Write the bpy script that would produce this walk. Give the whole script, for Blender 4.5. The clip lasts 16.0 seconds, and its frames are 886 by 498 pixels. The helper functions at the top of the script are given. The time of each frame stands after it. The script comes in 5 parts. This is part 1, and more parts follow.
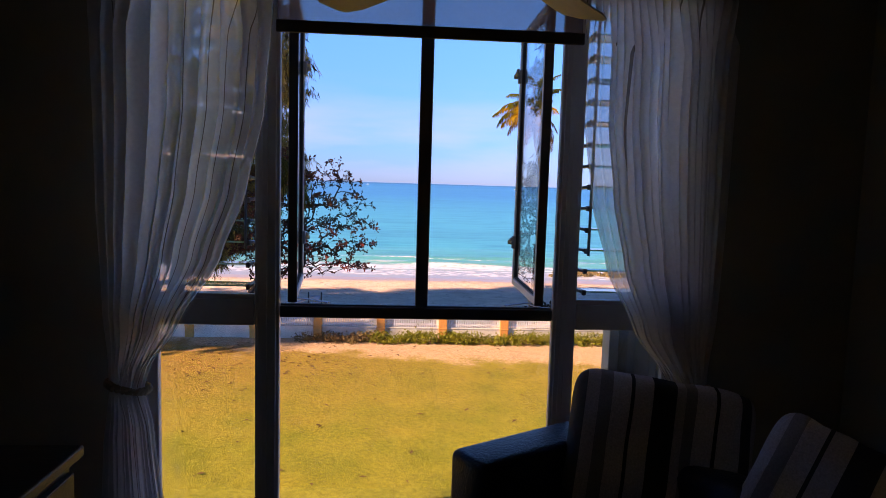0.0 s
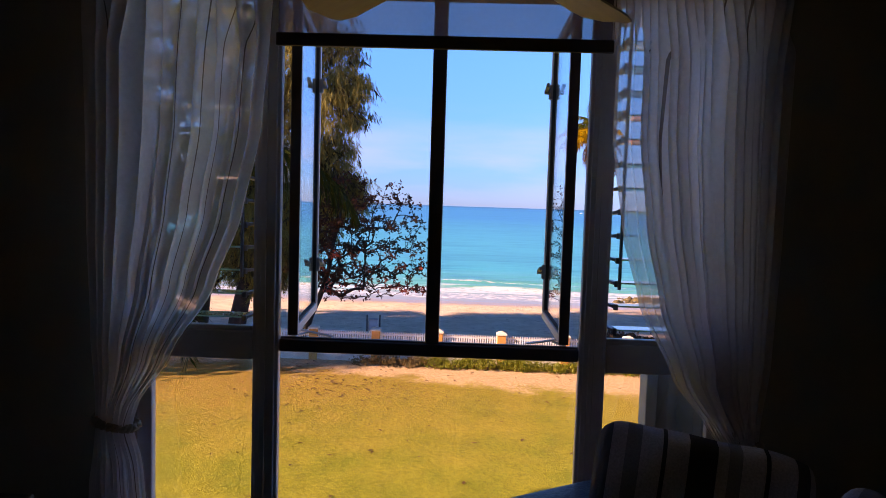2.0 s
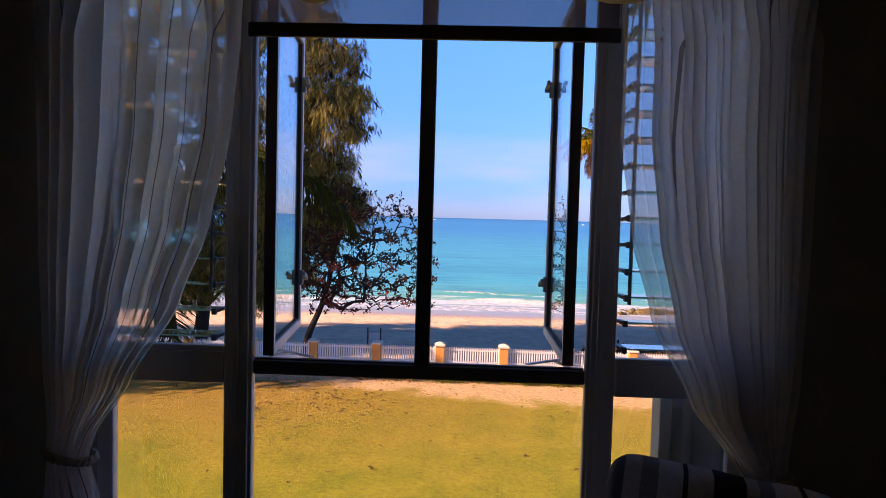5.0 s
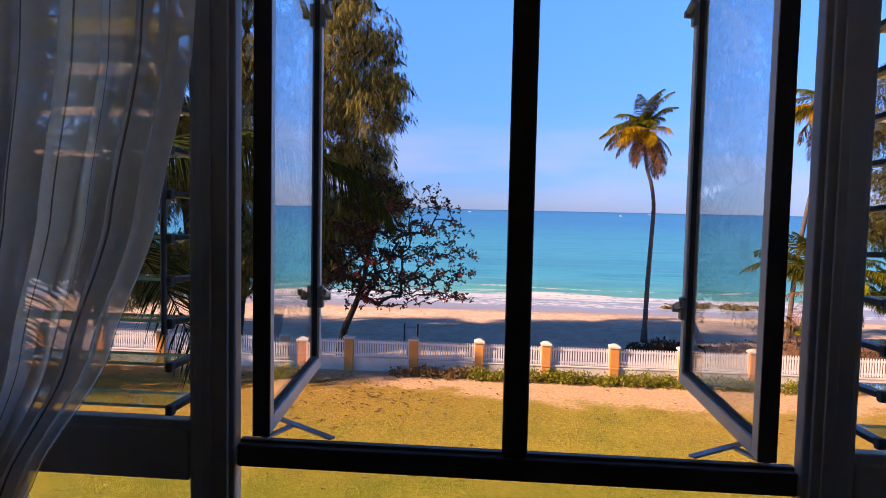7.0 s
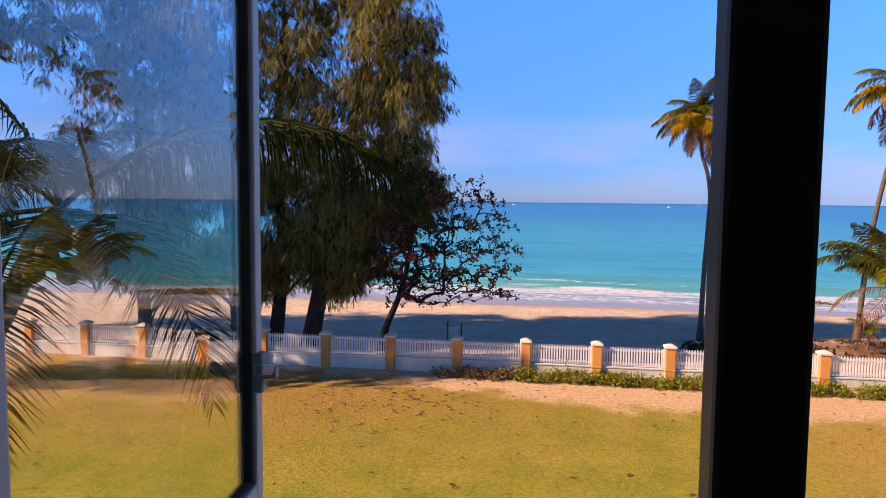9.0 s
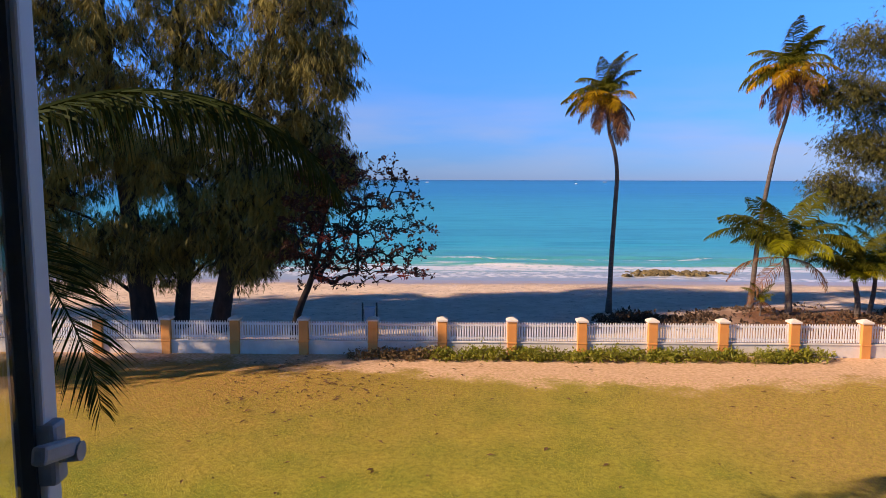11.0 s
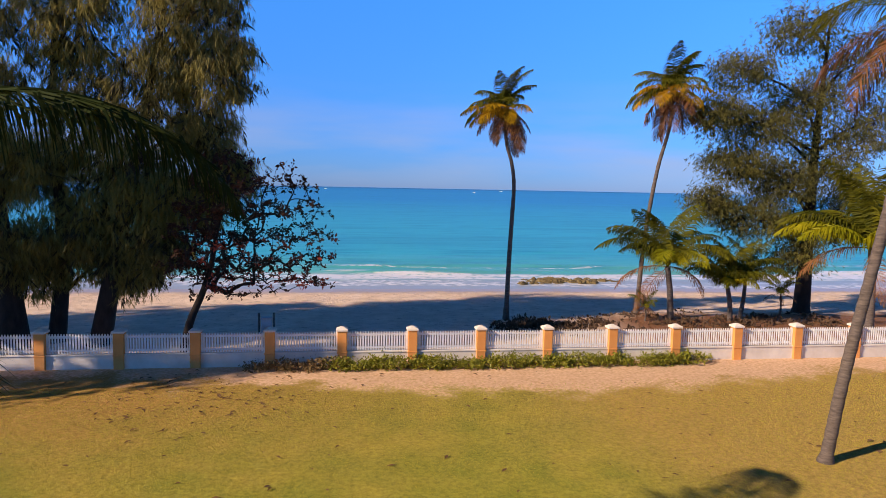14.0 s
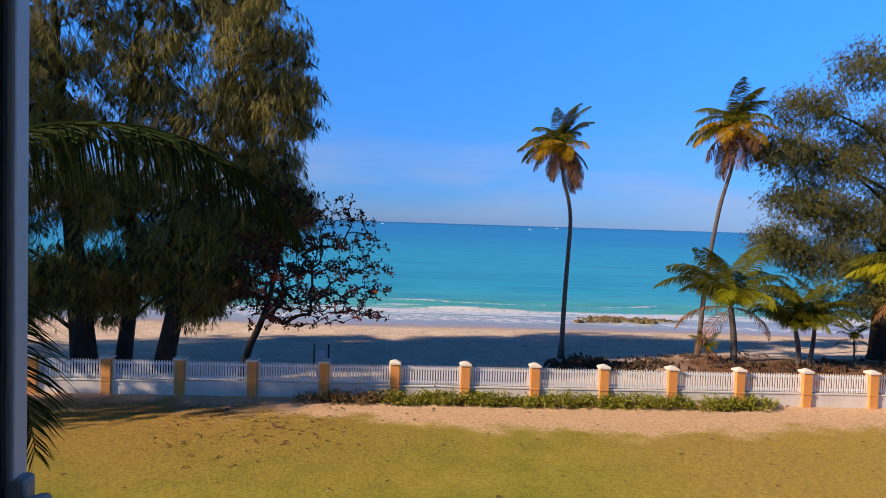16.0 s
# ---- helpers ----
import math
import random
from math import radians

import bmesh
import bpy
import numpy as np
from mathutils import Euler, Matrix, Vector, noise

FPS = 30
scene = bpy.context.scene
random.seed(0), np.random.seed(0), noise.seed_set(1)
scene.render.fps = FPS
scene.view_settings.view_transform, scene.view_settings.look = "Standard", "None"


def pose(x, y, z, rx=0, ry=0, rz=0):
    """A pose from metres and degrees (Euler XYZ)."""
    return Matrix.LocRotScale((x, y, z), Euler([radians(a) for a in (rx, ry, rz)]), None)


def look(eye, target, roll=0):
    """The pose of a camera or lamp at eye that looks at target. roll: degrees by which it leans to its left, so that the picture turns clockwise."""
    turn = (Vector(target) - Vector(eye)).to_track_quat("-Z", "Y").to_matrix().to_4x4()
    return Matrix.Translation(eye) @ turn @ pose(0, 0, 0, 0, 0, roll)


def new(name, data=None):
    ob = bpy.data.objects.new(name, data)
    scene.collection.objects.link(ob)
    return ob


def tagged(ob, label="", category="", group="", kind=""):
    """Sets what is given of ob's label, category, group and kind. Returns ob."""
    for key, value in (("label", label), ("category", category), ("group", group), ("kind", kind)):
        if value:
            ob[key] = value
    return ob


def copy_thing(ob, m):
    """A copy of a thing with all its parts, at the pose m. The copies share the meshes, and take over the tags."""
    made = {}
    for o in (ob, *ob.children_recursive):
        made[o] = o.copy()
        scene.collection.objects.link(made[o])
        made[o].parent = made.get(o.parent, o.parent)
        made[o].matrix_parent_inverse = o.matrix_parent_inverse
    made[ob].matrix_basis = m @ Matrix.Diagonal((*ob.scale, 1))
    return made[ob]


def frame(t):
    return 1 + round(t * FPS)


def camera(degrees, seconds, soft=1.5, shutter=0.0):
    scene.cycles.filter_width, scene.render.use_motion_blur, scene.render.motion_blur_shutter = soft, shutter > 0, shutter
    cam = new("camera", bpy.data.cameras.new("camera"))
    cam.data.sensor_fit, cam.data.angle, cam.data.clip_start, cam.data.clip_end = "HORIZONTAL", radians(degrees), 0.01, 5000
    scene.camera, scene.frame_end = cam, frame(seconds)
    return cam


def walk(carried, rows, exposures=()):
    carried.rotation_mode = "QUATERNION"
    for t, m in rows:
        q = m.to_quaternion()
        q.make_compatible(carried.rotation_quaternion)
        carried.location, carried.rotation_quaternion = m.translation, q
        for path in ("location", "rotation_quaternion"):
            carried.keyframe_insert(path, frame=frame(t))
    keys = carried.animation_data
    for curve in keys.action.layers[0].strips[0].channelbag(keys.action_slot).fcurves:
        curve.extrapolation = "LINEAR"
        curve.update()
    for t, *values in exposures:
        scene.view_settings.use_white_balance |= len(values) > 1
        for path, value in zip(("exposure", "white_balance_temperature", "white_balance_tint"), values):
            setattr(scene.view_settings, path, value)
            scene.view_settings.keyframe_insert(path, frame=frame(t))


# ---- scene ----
cam = camera(67.7, 16.0, soft=0.4)
PATH = [
    (0, (-0.09, -2.627, 1.5), (0.049, -0.645, 1.303), 1.7),
    (0.5, (-0.035, -2.497, 1.511), (0.048, -0.515, 1.36), 1.0),
    (1, (0.071, -2.425, 1.489), (0.107, -0.429, 1.371), 1.5),
    (1.5, (0.117, -2.399, 1.504), (0.107, -0.403, 1.376), 1.6),
    (2, (0.112, -2.386, 1.508), (0.055, -0.39, 1.375), 1.8),
    (2.5, (0.105, -2.383, 1.499), (0.04, -0.387, 1.378), 0.6),
    (3, (0.11, -2.372, 1.495), (0.081, -0.374, 1.397), 0.8),
    (3.5, (0.115, -2.372, 1.505), (0.098, -0.374, 1.41), 0.6),
    (4, (0.147, -2.357, 1.493), (0.11, -0.359, 1.414), 1.0),
    (6.5, (0.089, -1.527, 1.489), (-0.021, 0.466, 1.359), 1.6),
    (7, (-0.027, -1.279, 1.486), (-0.197, 0.71, 1.362), 1.2),
    (7.5, (-0.064, -1.072, 1.498), (-0.289, 0.912, 1.341), 1.5),
    (8, (-0.054, -0.832, 1.496), (-0.385, 1.138, 1.366), 1.0),
    (10.5, (-0.197, -0.035, 1.489), (-0.338, 1.95, 1.29), -0.1),
    (11, (-0.138, -0.035, 1.492), (-0.181, 1.954, 1.282), 0.1),
    (11.5, (-0.116, -0.035, 1.549), (-0.025, 1.953, 1.353), 0.1),
    (12, (-0.162, -0.035, 1.533), (0.006, 1.944, 1.296), 0.2),
    (12.5, (-0.145, -0.035, 1.519), (0.086, 1.941, 1.321), 0.6),
    (13, (-0.16, -0.035, 1.517), (0.018, 1.947, 1.324), 0.2),
    (13.5, (-0.148, -0.035, 1.517), (0.049, 1.945, 1.329), 0.2),
    (14, (-0.181, -0.035, 1.537), (0.079, 1.938, 1.353), 1.1),
    (14.5, (-0.188, -0.035, 1.534), (0.052, 1.943, 1.376), 1.7),
    (15, (-0.193, -0.035, 1.526), (0.035, 1.946, 1.391), 1.5),
    (15.5, (-0.175, -0.035, 1.524), (0.016, 1.952, 1.413), 1.7),
    (16, (-0.181, -0.035, 1.502), (-0.088, 1.961, 1.422), 1.8),
]
EXPOSURES = [(0.0, 1.12, 9100, 41), (4.0, 1.07, 9100, 41), (7.0, 0.8, 8700, 38), (8.0, 0.72, 8500, 36), (10.5, 0.46, 7800, 27), (12.5, 0.38, 7400, 23), (14.5, 0.31, 7200, 21), (16.0, 0.27, 7100, 17)]
SUN, SKY = 5.0, 0.07
SKYLOW, SKYHIGH, SKYTOP, CLOUD = (0.31, 0.57, 1.3, 1), (0.42, 2.05, 3.4, 1), (0.08, 0.18, 0.32, 1), (5.2, 5.8, 7.4, 1)
walk(cam, [(t, look(eye, target, roll)) for t, eye, target, roll in PATH], EXPOSURES)

# ---- world, sun ----
SUN_AZ, SUN_EL = radians(248.5), radians(28.3)
world = bpy.data.worlds.new("world")
scene.world = world
world.use_nodes = True
wn, wl = world.node_tree.nodes, world.node_tree.links
bg = wn["Background"]
bg.inputs["Strength"].default_value = SKY
sky = wn.new("ShaderNodeTexSky")
sky.sky_type, sky.sun_disc = "NISHITA", False
sky.sun_elevation, sky.sun_rotation = SUN_EL, SUN_AZ
sky.air_density, sky.dust_density, sky.ozone_density = 0.8, 0.0, 4.0
# thin bank of pale cloud low over the sea
wco = wn.new("ShaderNodeTexCoord")
wmap = wn.new("ShaderNodeMapping")
wmap.inputs["Scale"].default_value = (1.6, 1.6, 9.0)
wl.new(wco.outputs["Generated"], wmap.inputs["Vector"])
wnoise = wn.new("ShaderNodeTexNoise")
wnoise.inputs["Scale"].default_value, wnoise.inputs["Detail"].default_value = 1.7, 7.0
wl.new(wmap.outputs["Vector"], wnoise.inputs["Vector"])
wsep = wn.new("ShaderNodeSeparateXYZ")
wl.new(wco.outputs["Generated"], wsep.inputs["Vector"])
wband = wn.new("ShaderNodeMapRange")
for k, v in (("From Min", 0.16), ("From Max", 0.02)):
    wband.inputs[k].default_value = v
wl.new(wsep.outputs["Z"], wband.inputs["Value"])
wr = wn.new("ShaderNodeMapRange")
for k, v in (("From Min", 0.38), ("From Max", 0.7)):
    wr.inputs[k].default_value = v
wl.new(wnoise.outputs["Fac"], wr.inputs["Value"])
wlow = wn.new("ShaderNodeMapRange")
for k, v in (("From Min", 0.0), ("From Max", 0.055), ("To Min", 0.15)):
    wlow.inputs[k].default_value = v
wl.new(wsep.outputs["Z"], wlow.inputs["Value"])
wfade = wn.new("ShaderNodeMath")
wfade.operation = "MULTIPLY"
wl.new(wband.outputs[0], wfade.inputs[0]), wl.new(wlow.outputs[0], wfade.inputs[1])
wm = wn.new("ShaderNodeMath")
wm.operation = "MULTIPLY"
wl.new(wr.outputs[0], wm.inputs[0]), wl.new(wfade.outputs[0], wm.inputs[1])
wm2 = wn.new("ShaderNodeMath")
wm2.operation = "MULTIPLY"
wm2.inputs[1].default_value = 0.75
wl.new(wm.outputs[0], wm2.inputs[0])
wmix = wn.new("ShaderNodeMix")
wmix.data_type = "RGBA"
wl.new(wm2.outputs[0], wmix.inputs["Factor"])
wtint = wn.new("ShaderNodeMix")
wtint.data_type, wtint.blend_type = "RGBA", "MULTIPLY"
wtint.inputs["Factor"].default_value = 1.0
wgrad = wn.new("ShaderNodeValToRGB")
wel = wgrad.color_ramp.elements
wel[0].position, wel[0].color = 0.0, SKYLOW
wel[1].position, wel[1].color = 0.32, SKYHIGH
wel.new(0.55).color = SKYTOP
wl.new(wsep.outputs["Z"], wgrad.inputs[0]), wl.new(wgrad.outputs["Color"], wtint.inputs["B"])
wl.new(sky.outputs["Color"], wtint.inputs["A"])
wl.new(wtint.outputs["Result"], wmix.inputs["A"])
wmix.inputs["B"].default_value = CLOUD
wl.new(wmix.outputs["Result"], bg.inputs["Color"])
sun = new("sun", bpy.data.lights.new("sun", "SUN"))
sun.data.energy, sun.data.angle, sun.data.color = SUN, radians(0.6), (1.0, 0.86, 0.66)
sdir = Vector((math.sin(SUN_AZ) * math.cos(SUN_EL), math.cos(SUN_AZ) * math.cos(SUN_EL), math.sin(SUN_EL)))
sun.matrix_world = look(sdir * 60, (0, 0, 0))

# ---- materials ----
def surface(name, c1, c2, scale=8.0, rough=0.6, bump=0.2, fine=6.0, metal=0.0, trans=0.0, spec=0.4, vary=0.0, stretch=(1, 1, 1), island=False, low=0.42, high=0.92):
    """Two-scale procedural surface: broad stains between c1 and c2, fine grain as bump."""
    m = bpy.data.materials.new(name)
    m.use_nodes = True
    n, l = m.node_tree.nodes, m.node_tree.links
    p = n["Principled BSDF"]
    co = n.new("ShaderNodeTexCoord")
    mp = n.new("ShaderNodeMapping")
    mp.inputs["Scale"].default_value = stretch
    l.new(co.outputs["Object"], mp.inputs["Vector"])
    big = n.new("ShaderNodeTexNoise")
    big.inputs["Scale"].default_value, big.inputs["Detail"].default_value = scale, 5.0
    l.new(mp.outputs["Vector"], big.inputs["Vector"])
    small = n.new("ShaderNodeTexNoise")
    small.inputs["Scale"].default_value, small.inputs["Detail"].default_value = scale * fine, 4.0
    l.new(mp.outputs["Vector"], small.inputs["Vector"])
    add = n.new("ShaderNodeMath")
    add.operation = "MULTIPLY_ADD"
    add.inputs[1].default_value = 0.35
    l.new(small.outputs["Fac"], add.inputs[0]), l.new(big.outputs["Fac"], add.inputs[2])
    rng = n.new("ShaderNodeMapRange")
    rng.inputs["From Min"].default_value, rng.inputs["From Max"].default_value = low, high
    l.new(add.outputs[0], rng.inputs["Value"])
    fac = rng.outputs[0]
    if vary:
        src = n.new("ShaderNodeNewGeometry").outputs["Random Per Island"] if island else n.new("ShaderNodeObjectInfo").outputs["Random"]
        mx = n.new("ShaderNodeMix")
        mx.inputs[0].default_value = vary
        l.new(fac, mx.inputs[2]), l.new(src, mx.inputs[3])
        fac = mx.outputs[0]
    mix = n.new("ShaderNodeMix")
    mix.data_type = "RGBA"
    mix.inputs["A"].default_value, mix.inputs["B"].default_value = (*c1, 1), (*c2, 1)
    l.new(fac, mix.inputs["Factor"])
    l.new(mix.outputs["Result"], p.inputs["Base Color"])
    p.inputs["Roughness"].default_value, p.inputs["Metallic"].default_value = rough, metal
    p.inputs["Specular IOR Level"].default_value = spec
    if bump:
        b = n.new("ShaderNodeBump")
        b.inputs["Strength"].default_value, b.inputs["Distance"].default_value = bump, 0.02
        l.new(small.outputs["Fac"], b.inputs["Height"])
        l.new(b.outputs["Normal"], p.inputs["Normal"])
    if trans:
        out = n["Material Output"]
        t = n.new("ShaderNodeBsdfTranslucent")
        l.new(mix.outputs["Result"], t.inputs["Color"])
        ms = n.new("ShaderNodeMixShader")
        ms.inputs[0].default_value = trans
        l.new(p.outputs[0], ms.inputs[1]), l.new(t.outputs[0], ms.inputs[2]), l.new(ms.outputs[0], out.inputs["Surface"])
    return m


def glass(name, tint, gloss=1.0):
    """Thin pane: clear through, gloss by Fresnel, faint smears."""
    m = bpy.data.materials.new(name)
    m.use_nodes = True
    n, l = m.node_tree.nodes, m.node_tree.links
    n.remove(n["Principled BSDF"])
    tr, gl, fr = n.new("ShaderNodeBsdfTransparent"), n.new("ShaderNodeBsdfGlossy"), n.new("ShaderNodeLayerWeight")
    tr.inputs["Color"].default_value = (*tint, 1)
    gl.inputs["Roughness"].default_value = 0.01
    gl.inputs["Color"].default_value = (gloss, gloss, gloss, 1)
    fr.inputs["Blend"].default_value = 0.5
    pw = n.new("ShaderNodeMath")
    pw.operation = "POWER"
    pw.inputs[1].default_value = 4.2
    l.new(fr.outputs["Facing"], pw.inputs[0])
    sc = n.new("ShaderNodeMath")
    sc.operation = "MULTIPLY_ADD"
    sc.inputs[1].default_value, sc.inputs[2].default_value = 0.94, 0.05
    l.new(pw.outputs[0], sc.inputs[0])
    ms = n.new("ShaderNodeMixShader")
    l.new(sc.outputs[0], ms.inputs[0]), l.new(tr.outputs[0], ms.inputs[1]), l.new(gl.outputs[0], ms.inputs[2])
    di = n.new("ShaderNodeBsdfDiffuse")
    di.inputs["Color"].default_value = (0.8, 0.8, 0.8, 1)
    no = n.new("ShaderNodeTexNoise")
    no.inputs["Scale"].default_value, no.inputs["Detail"].default_value = 9.0, 8.0
    co = n.new("ShaderNodeTexCoord")
    l.new(co.outputs["Object"], no.inputs["Vector"])
    rg = n.new("ShaderNodeMapRange")
    for k, v in (("From Min", 0.55), ("From Max", 0.85), ("To Max", 0.12)):
        rg.inputs[k].default_value = v
    l.new(no.outputs["Fac"], rg.inputs["Value"])
    m2 = n.new("ShaderNodeMixShader")
    l.new(rg.outputs[0], m2.inputs[0]), l.new(ms.outputs[0], m2.inputs[1]), l.new(di.outputs[0], m2.inputs[2])
    l.new(m2.outputs[0], n["Material Output"].inputs["Surface"])
    return m


def sheer(name, thread, clear, stripes):
    """See-through cloth: share `clear` lets light straight through, the rest scatters it; woven stripes along UV x."""
    m = bpy.data.materials.new(name)
    m.use_nodes = True
    n, l = m.node_tree.nodes, m.node_tree.links
    n.remove(n["Principled BSDF"])
    co = n.new("ShaderNodeTexCoord")
    sx = n.new("ShaderNodeSeparateXYZ")
    l.new(co.outputs["UV"], sx.inputs[0])
    mu = n.new("ShaderNodeMath")
    mu.operation = "MULTIPLY"
    mu.inputs[1].default_value = stripes
    l.new(sx.outputs["X"], mu.inputs[0])
    fr = n.new("ShaderNodeMath")
    fr.operation = "FRACT"
    l.new(mu.outputs[0], fr.inputs[0])
    ls = n.new("ShaderNodeMath")
    ls.operation = "LESS_THAN"
    ls.inputs[1].default_value = 0.022 if stripes > 0 else -1
    l.new(fr.outputs[0], ls.inputs[0])
    no = n.new("ShaderNodeTexNoise")
    no.inputs["Scale"].default_value = 60.0
    l.new(co.outputs["Object"], no.inputs["Vector"])
    cm = n.new("ShaderNodeMix")
    cm.data_type = "RGBA"
    cm.inputs["A"].default_value, cm.inputs["B"].default_value = (*thread, 1), (0.22, 0.19, 0.17, 1)
    l.new(ls.outputs[0], cm.inputs["Factor"])
    di, tl, tr = n.new("ShaderNodeBsdfDiffuse"), n.new("ShaderNodeBsdfTranslucent"), n.new("ShaderNodeBsdfTransparent")
    l.new(cm.outputs["Result"], di.inputs["Color"]), l.new(cm.outputs["Result"], tl.inputs["Color"])
    a = n.new("ShaderNodeMixShader")
    a.inputs[0].default_value = 0.9
    l.new(di.outputs[0], a.inputs[1]), l.new(tl.outputs[0], a.inputs[2])
    sub = n.new("ShaderNodeMath")
    sub.operation = "MULTIPLY_ADD"
    sub.inputs[1].default_value = -0.6 * clear
    sub.inputs[2].default_value = clear
    l.new(ls.outputs[0], sub.inputs[0])
    ad = n.new("ShaderNodeMath")
    ad.operation = "MULTIPLY_ADD"
    ad.inputs[1].default_value = 0.16
    l.new(no.outputs["Fac"], ad.inputs[0]), l.new(sub.outputs[0], ad.inputs[2])
    b = n.new("ShaderNodeMixShader")
    l.new(ad.outputs[0], b.inputs[0]), l.new(a.outputs[0], b.inputs[1]), l.new(tr.outputs[0], b.inputs[2])
    l.new(b.outputs[0], n["Material Output"].inputs["Surface"])
    return m


M_FRAME = surface("frame_paint", (0.62, 0.62, 0.64), (0.74, 0.74, 0.75), 5, 0.4, 0.03)
M_PLASTIC = surface("grey_plastic", (0.25, 0.27, 0.30), (0.34, 0.36, 0.4), 20, 0.45, 0.05)
M_STEEL = surface("stay_metal", (0.3, 0.34, 0.45), (0.42, 0.46, 0.55), 30, 0.35, 0.05, metal=0.7)
M_BLACK = surface("bronze_paint", (0.13, 0.115, 0.12), (0.18, 0.16, 0.165), 8, 0.45, 0.03)
M_GASKET = surface("gasket", (0.03, 0.03, 0.035), (0.05, 0.05, 0.05), 20, 0.7, 0.05)
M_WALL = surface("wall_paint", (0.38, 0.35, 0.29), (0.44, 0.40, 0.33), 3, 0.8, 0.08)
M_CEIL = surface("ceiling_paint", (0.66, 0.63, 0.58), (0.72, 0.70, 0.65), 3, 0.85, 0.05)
M_FACADE = surface("facade_paint", (0.7, 0.55, 0.38), (0.76, 0.62, 0.45), 1.5, 0.8, 0.15)
M_FLOOR = surface("floor_tile", (0.16, 0.11, 0.075), (0.22, 0.15, 0.10), 2, 0.4, 0.05)
M_DARKWOOD = surface("dark_wood", (0.035, 0.018, 0.012), (0.07, 0.035, 0.02), 4, 0.35, 0.1, stretch=(1, 8, 8))
M_BOARD = surface("head_board", (0.22, 0.13, 0.08), (0.3, 0.18, 0.11), 4, 0.5, 0.1, stretch=(1, 8, 8))
M_BLADE = surface("fan_blade", (0.42, 0.36, 0.28), (0.5, 0.44, 0.34), 6, 0.5, 0.04, stretch=(1, 6, 6))
M_FANBODY = surface("fan_metal", (0.3, 0.28, 0.25), (0.36, 0.33, 0.3), 20, 0.35, 0.03, metal=0.5)
M_SOFA = surface("sofa_leather", (0.018, 0.024, 0.055), (0.03, 0.038, 0.08), 9, 0.38, 0.25, fine=12)
M_BAR = surface("blind_bar", (0.05, 0.04, 0.038), (0.08, 0.06, 0.05), 8, 0.5, 0.03)
M_ROPE = surface("rope", (0.35, 0.28, 0.2), (0.5, 0.42, 0.32), 50, 0.8, 0.4)
M_GLASS = glass("window_glass", (0.96, 0.985, 0.975))
M_BLADEEDGE = surface("louvre_glass_edge", (0.22, 0.5, 0.40), (0.34, 0.62, 0.52), 30, 0.2, 0.0, trans=0.5)
M_BLADEGLASS = glass("louvre_glass", (0.80, 0.93, 0.87))
M_SHEER = sheer("sheer_cloth", (0.95, 0.94, 0.95), 0.22, 9.0)
M_BLIND = sheer("blind_mesh", (0.16, 0.13, 0.13), 0.13, 0.0)
M_SHUTTER = surface("shutter_metal", (0.42, 0.46, 0.47), (0.5, 0.54, 0.55), 6, 0.5, 0.05)

M_PILLAR = surface("pillar_render", (0.64, 0.25, 0.065), (0.76, 0.35, 0.11), 1.6, 0.85, 0.25, vary=0.3)
M_CAP = surface("cap_render", (0.62, 0.56, 0.48), (0.78, 0.72, 0.64), 4, 0.85, 0.2)
M_LOWWALL = surface("low_wall_render", (0.55, 0.50, 0.44), (0.74, 0.70, 0.64), 1.2, 0.85, 0.25)
M_PICKET = surface("picket_paint", (0.72, 0.72, 0.72), (0.82, 0.82, 0.82), 3, 0.5, 0.05)
M_BARK = surface("palm_bark", (0.06, 0.048, 0.042), (0.17, 0.135, 0.115), 5, 0.9, 0.6, stretch=(1, 1, 5))
# bark lowered to near-black: the grove's shade on the trunks is in the colour
M_BARK_SHADED = surface("casuarina_bark_shaded", (0.014, 0.010, 0.009), (0.04, 0.028, 0.022), 5, 0.95, 0.7, stretch=(1, 1, 0.4))
M_FROND = surface("palm_leaf", (0.020, 0.032, 0.004), (0.17, 0.16, 0.012), 1.0, 0.5, 0.0, trans=0.25, vary=0.5, spec=0.10)
M_FROND_YELLOW = surface("palm_leaf_yellow", (0.30, 0.19, 0.008), (0.60, 0.33, 0.012), 1.0, 0.5, 0.0, trans=0.3, vary=0.5, spec=0.12)
M_FROND_LIME = surface("palm_leaf_lime", (0.14, 0.18, 0.008), (0.46, 0.40, 0.015), 1.0, 0.5, 0.0, trans=0.3, vary=0.5, spec=0.12)
M_FROND_DRY = surface("palm_leaf_dry", (0.06, 0.025, 0.012), (0.30, 0.13, 0.045), 1.0, 0.8, 0.0, trans=0.12, vary=0.5)
# darker copy of the palm leaf; silhouette shade is put into its colour
M_FROND_SHADED = surface("palm_leaf_shaded", (0.010, 0.022, 0.006), (0.032, 0.044, 0.010), 1.0, 0.65, 0.0, trans=0.12, vary=0.4, spec=0.05)
M_NUT = surface("coconut_husk", (0.13, 0.08, 0.016), (0.24, 0.14, 0.028), 6, 0.6, 0.1)
M_NEEDLE = surface("casuarina_needles", (0.026, 0.035, 0.010), (0.38, 0.31, 0.07), 0.5, 0.75, 0.0, trans=0.12, vary=0.2, island=True, low=0.48, high=0.92)
# near-black colour stands for the shade inside the casuarina crowns
M_INNER_SHADE = surface("casuarina_inner_shade", (0.016, 0.018, 0.007), (0.06, 0.05, 0.02), 0.8, 0.9, 0.0, vary=0.3, island=True)
M_NEEDLE_OLIVE = surface("casuarina_needles_olive", (0.024, 0.036, 0.010), (0.27, 0.24, 0.05), 0.7, 0.75, 0.0, trans=0.25, vary=0.3, island=True)
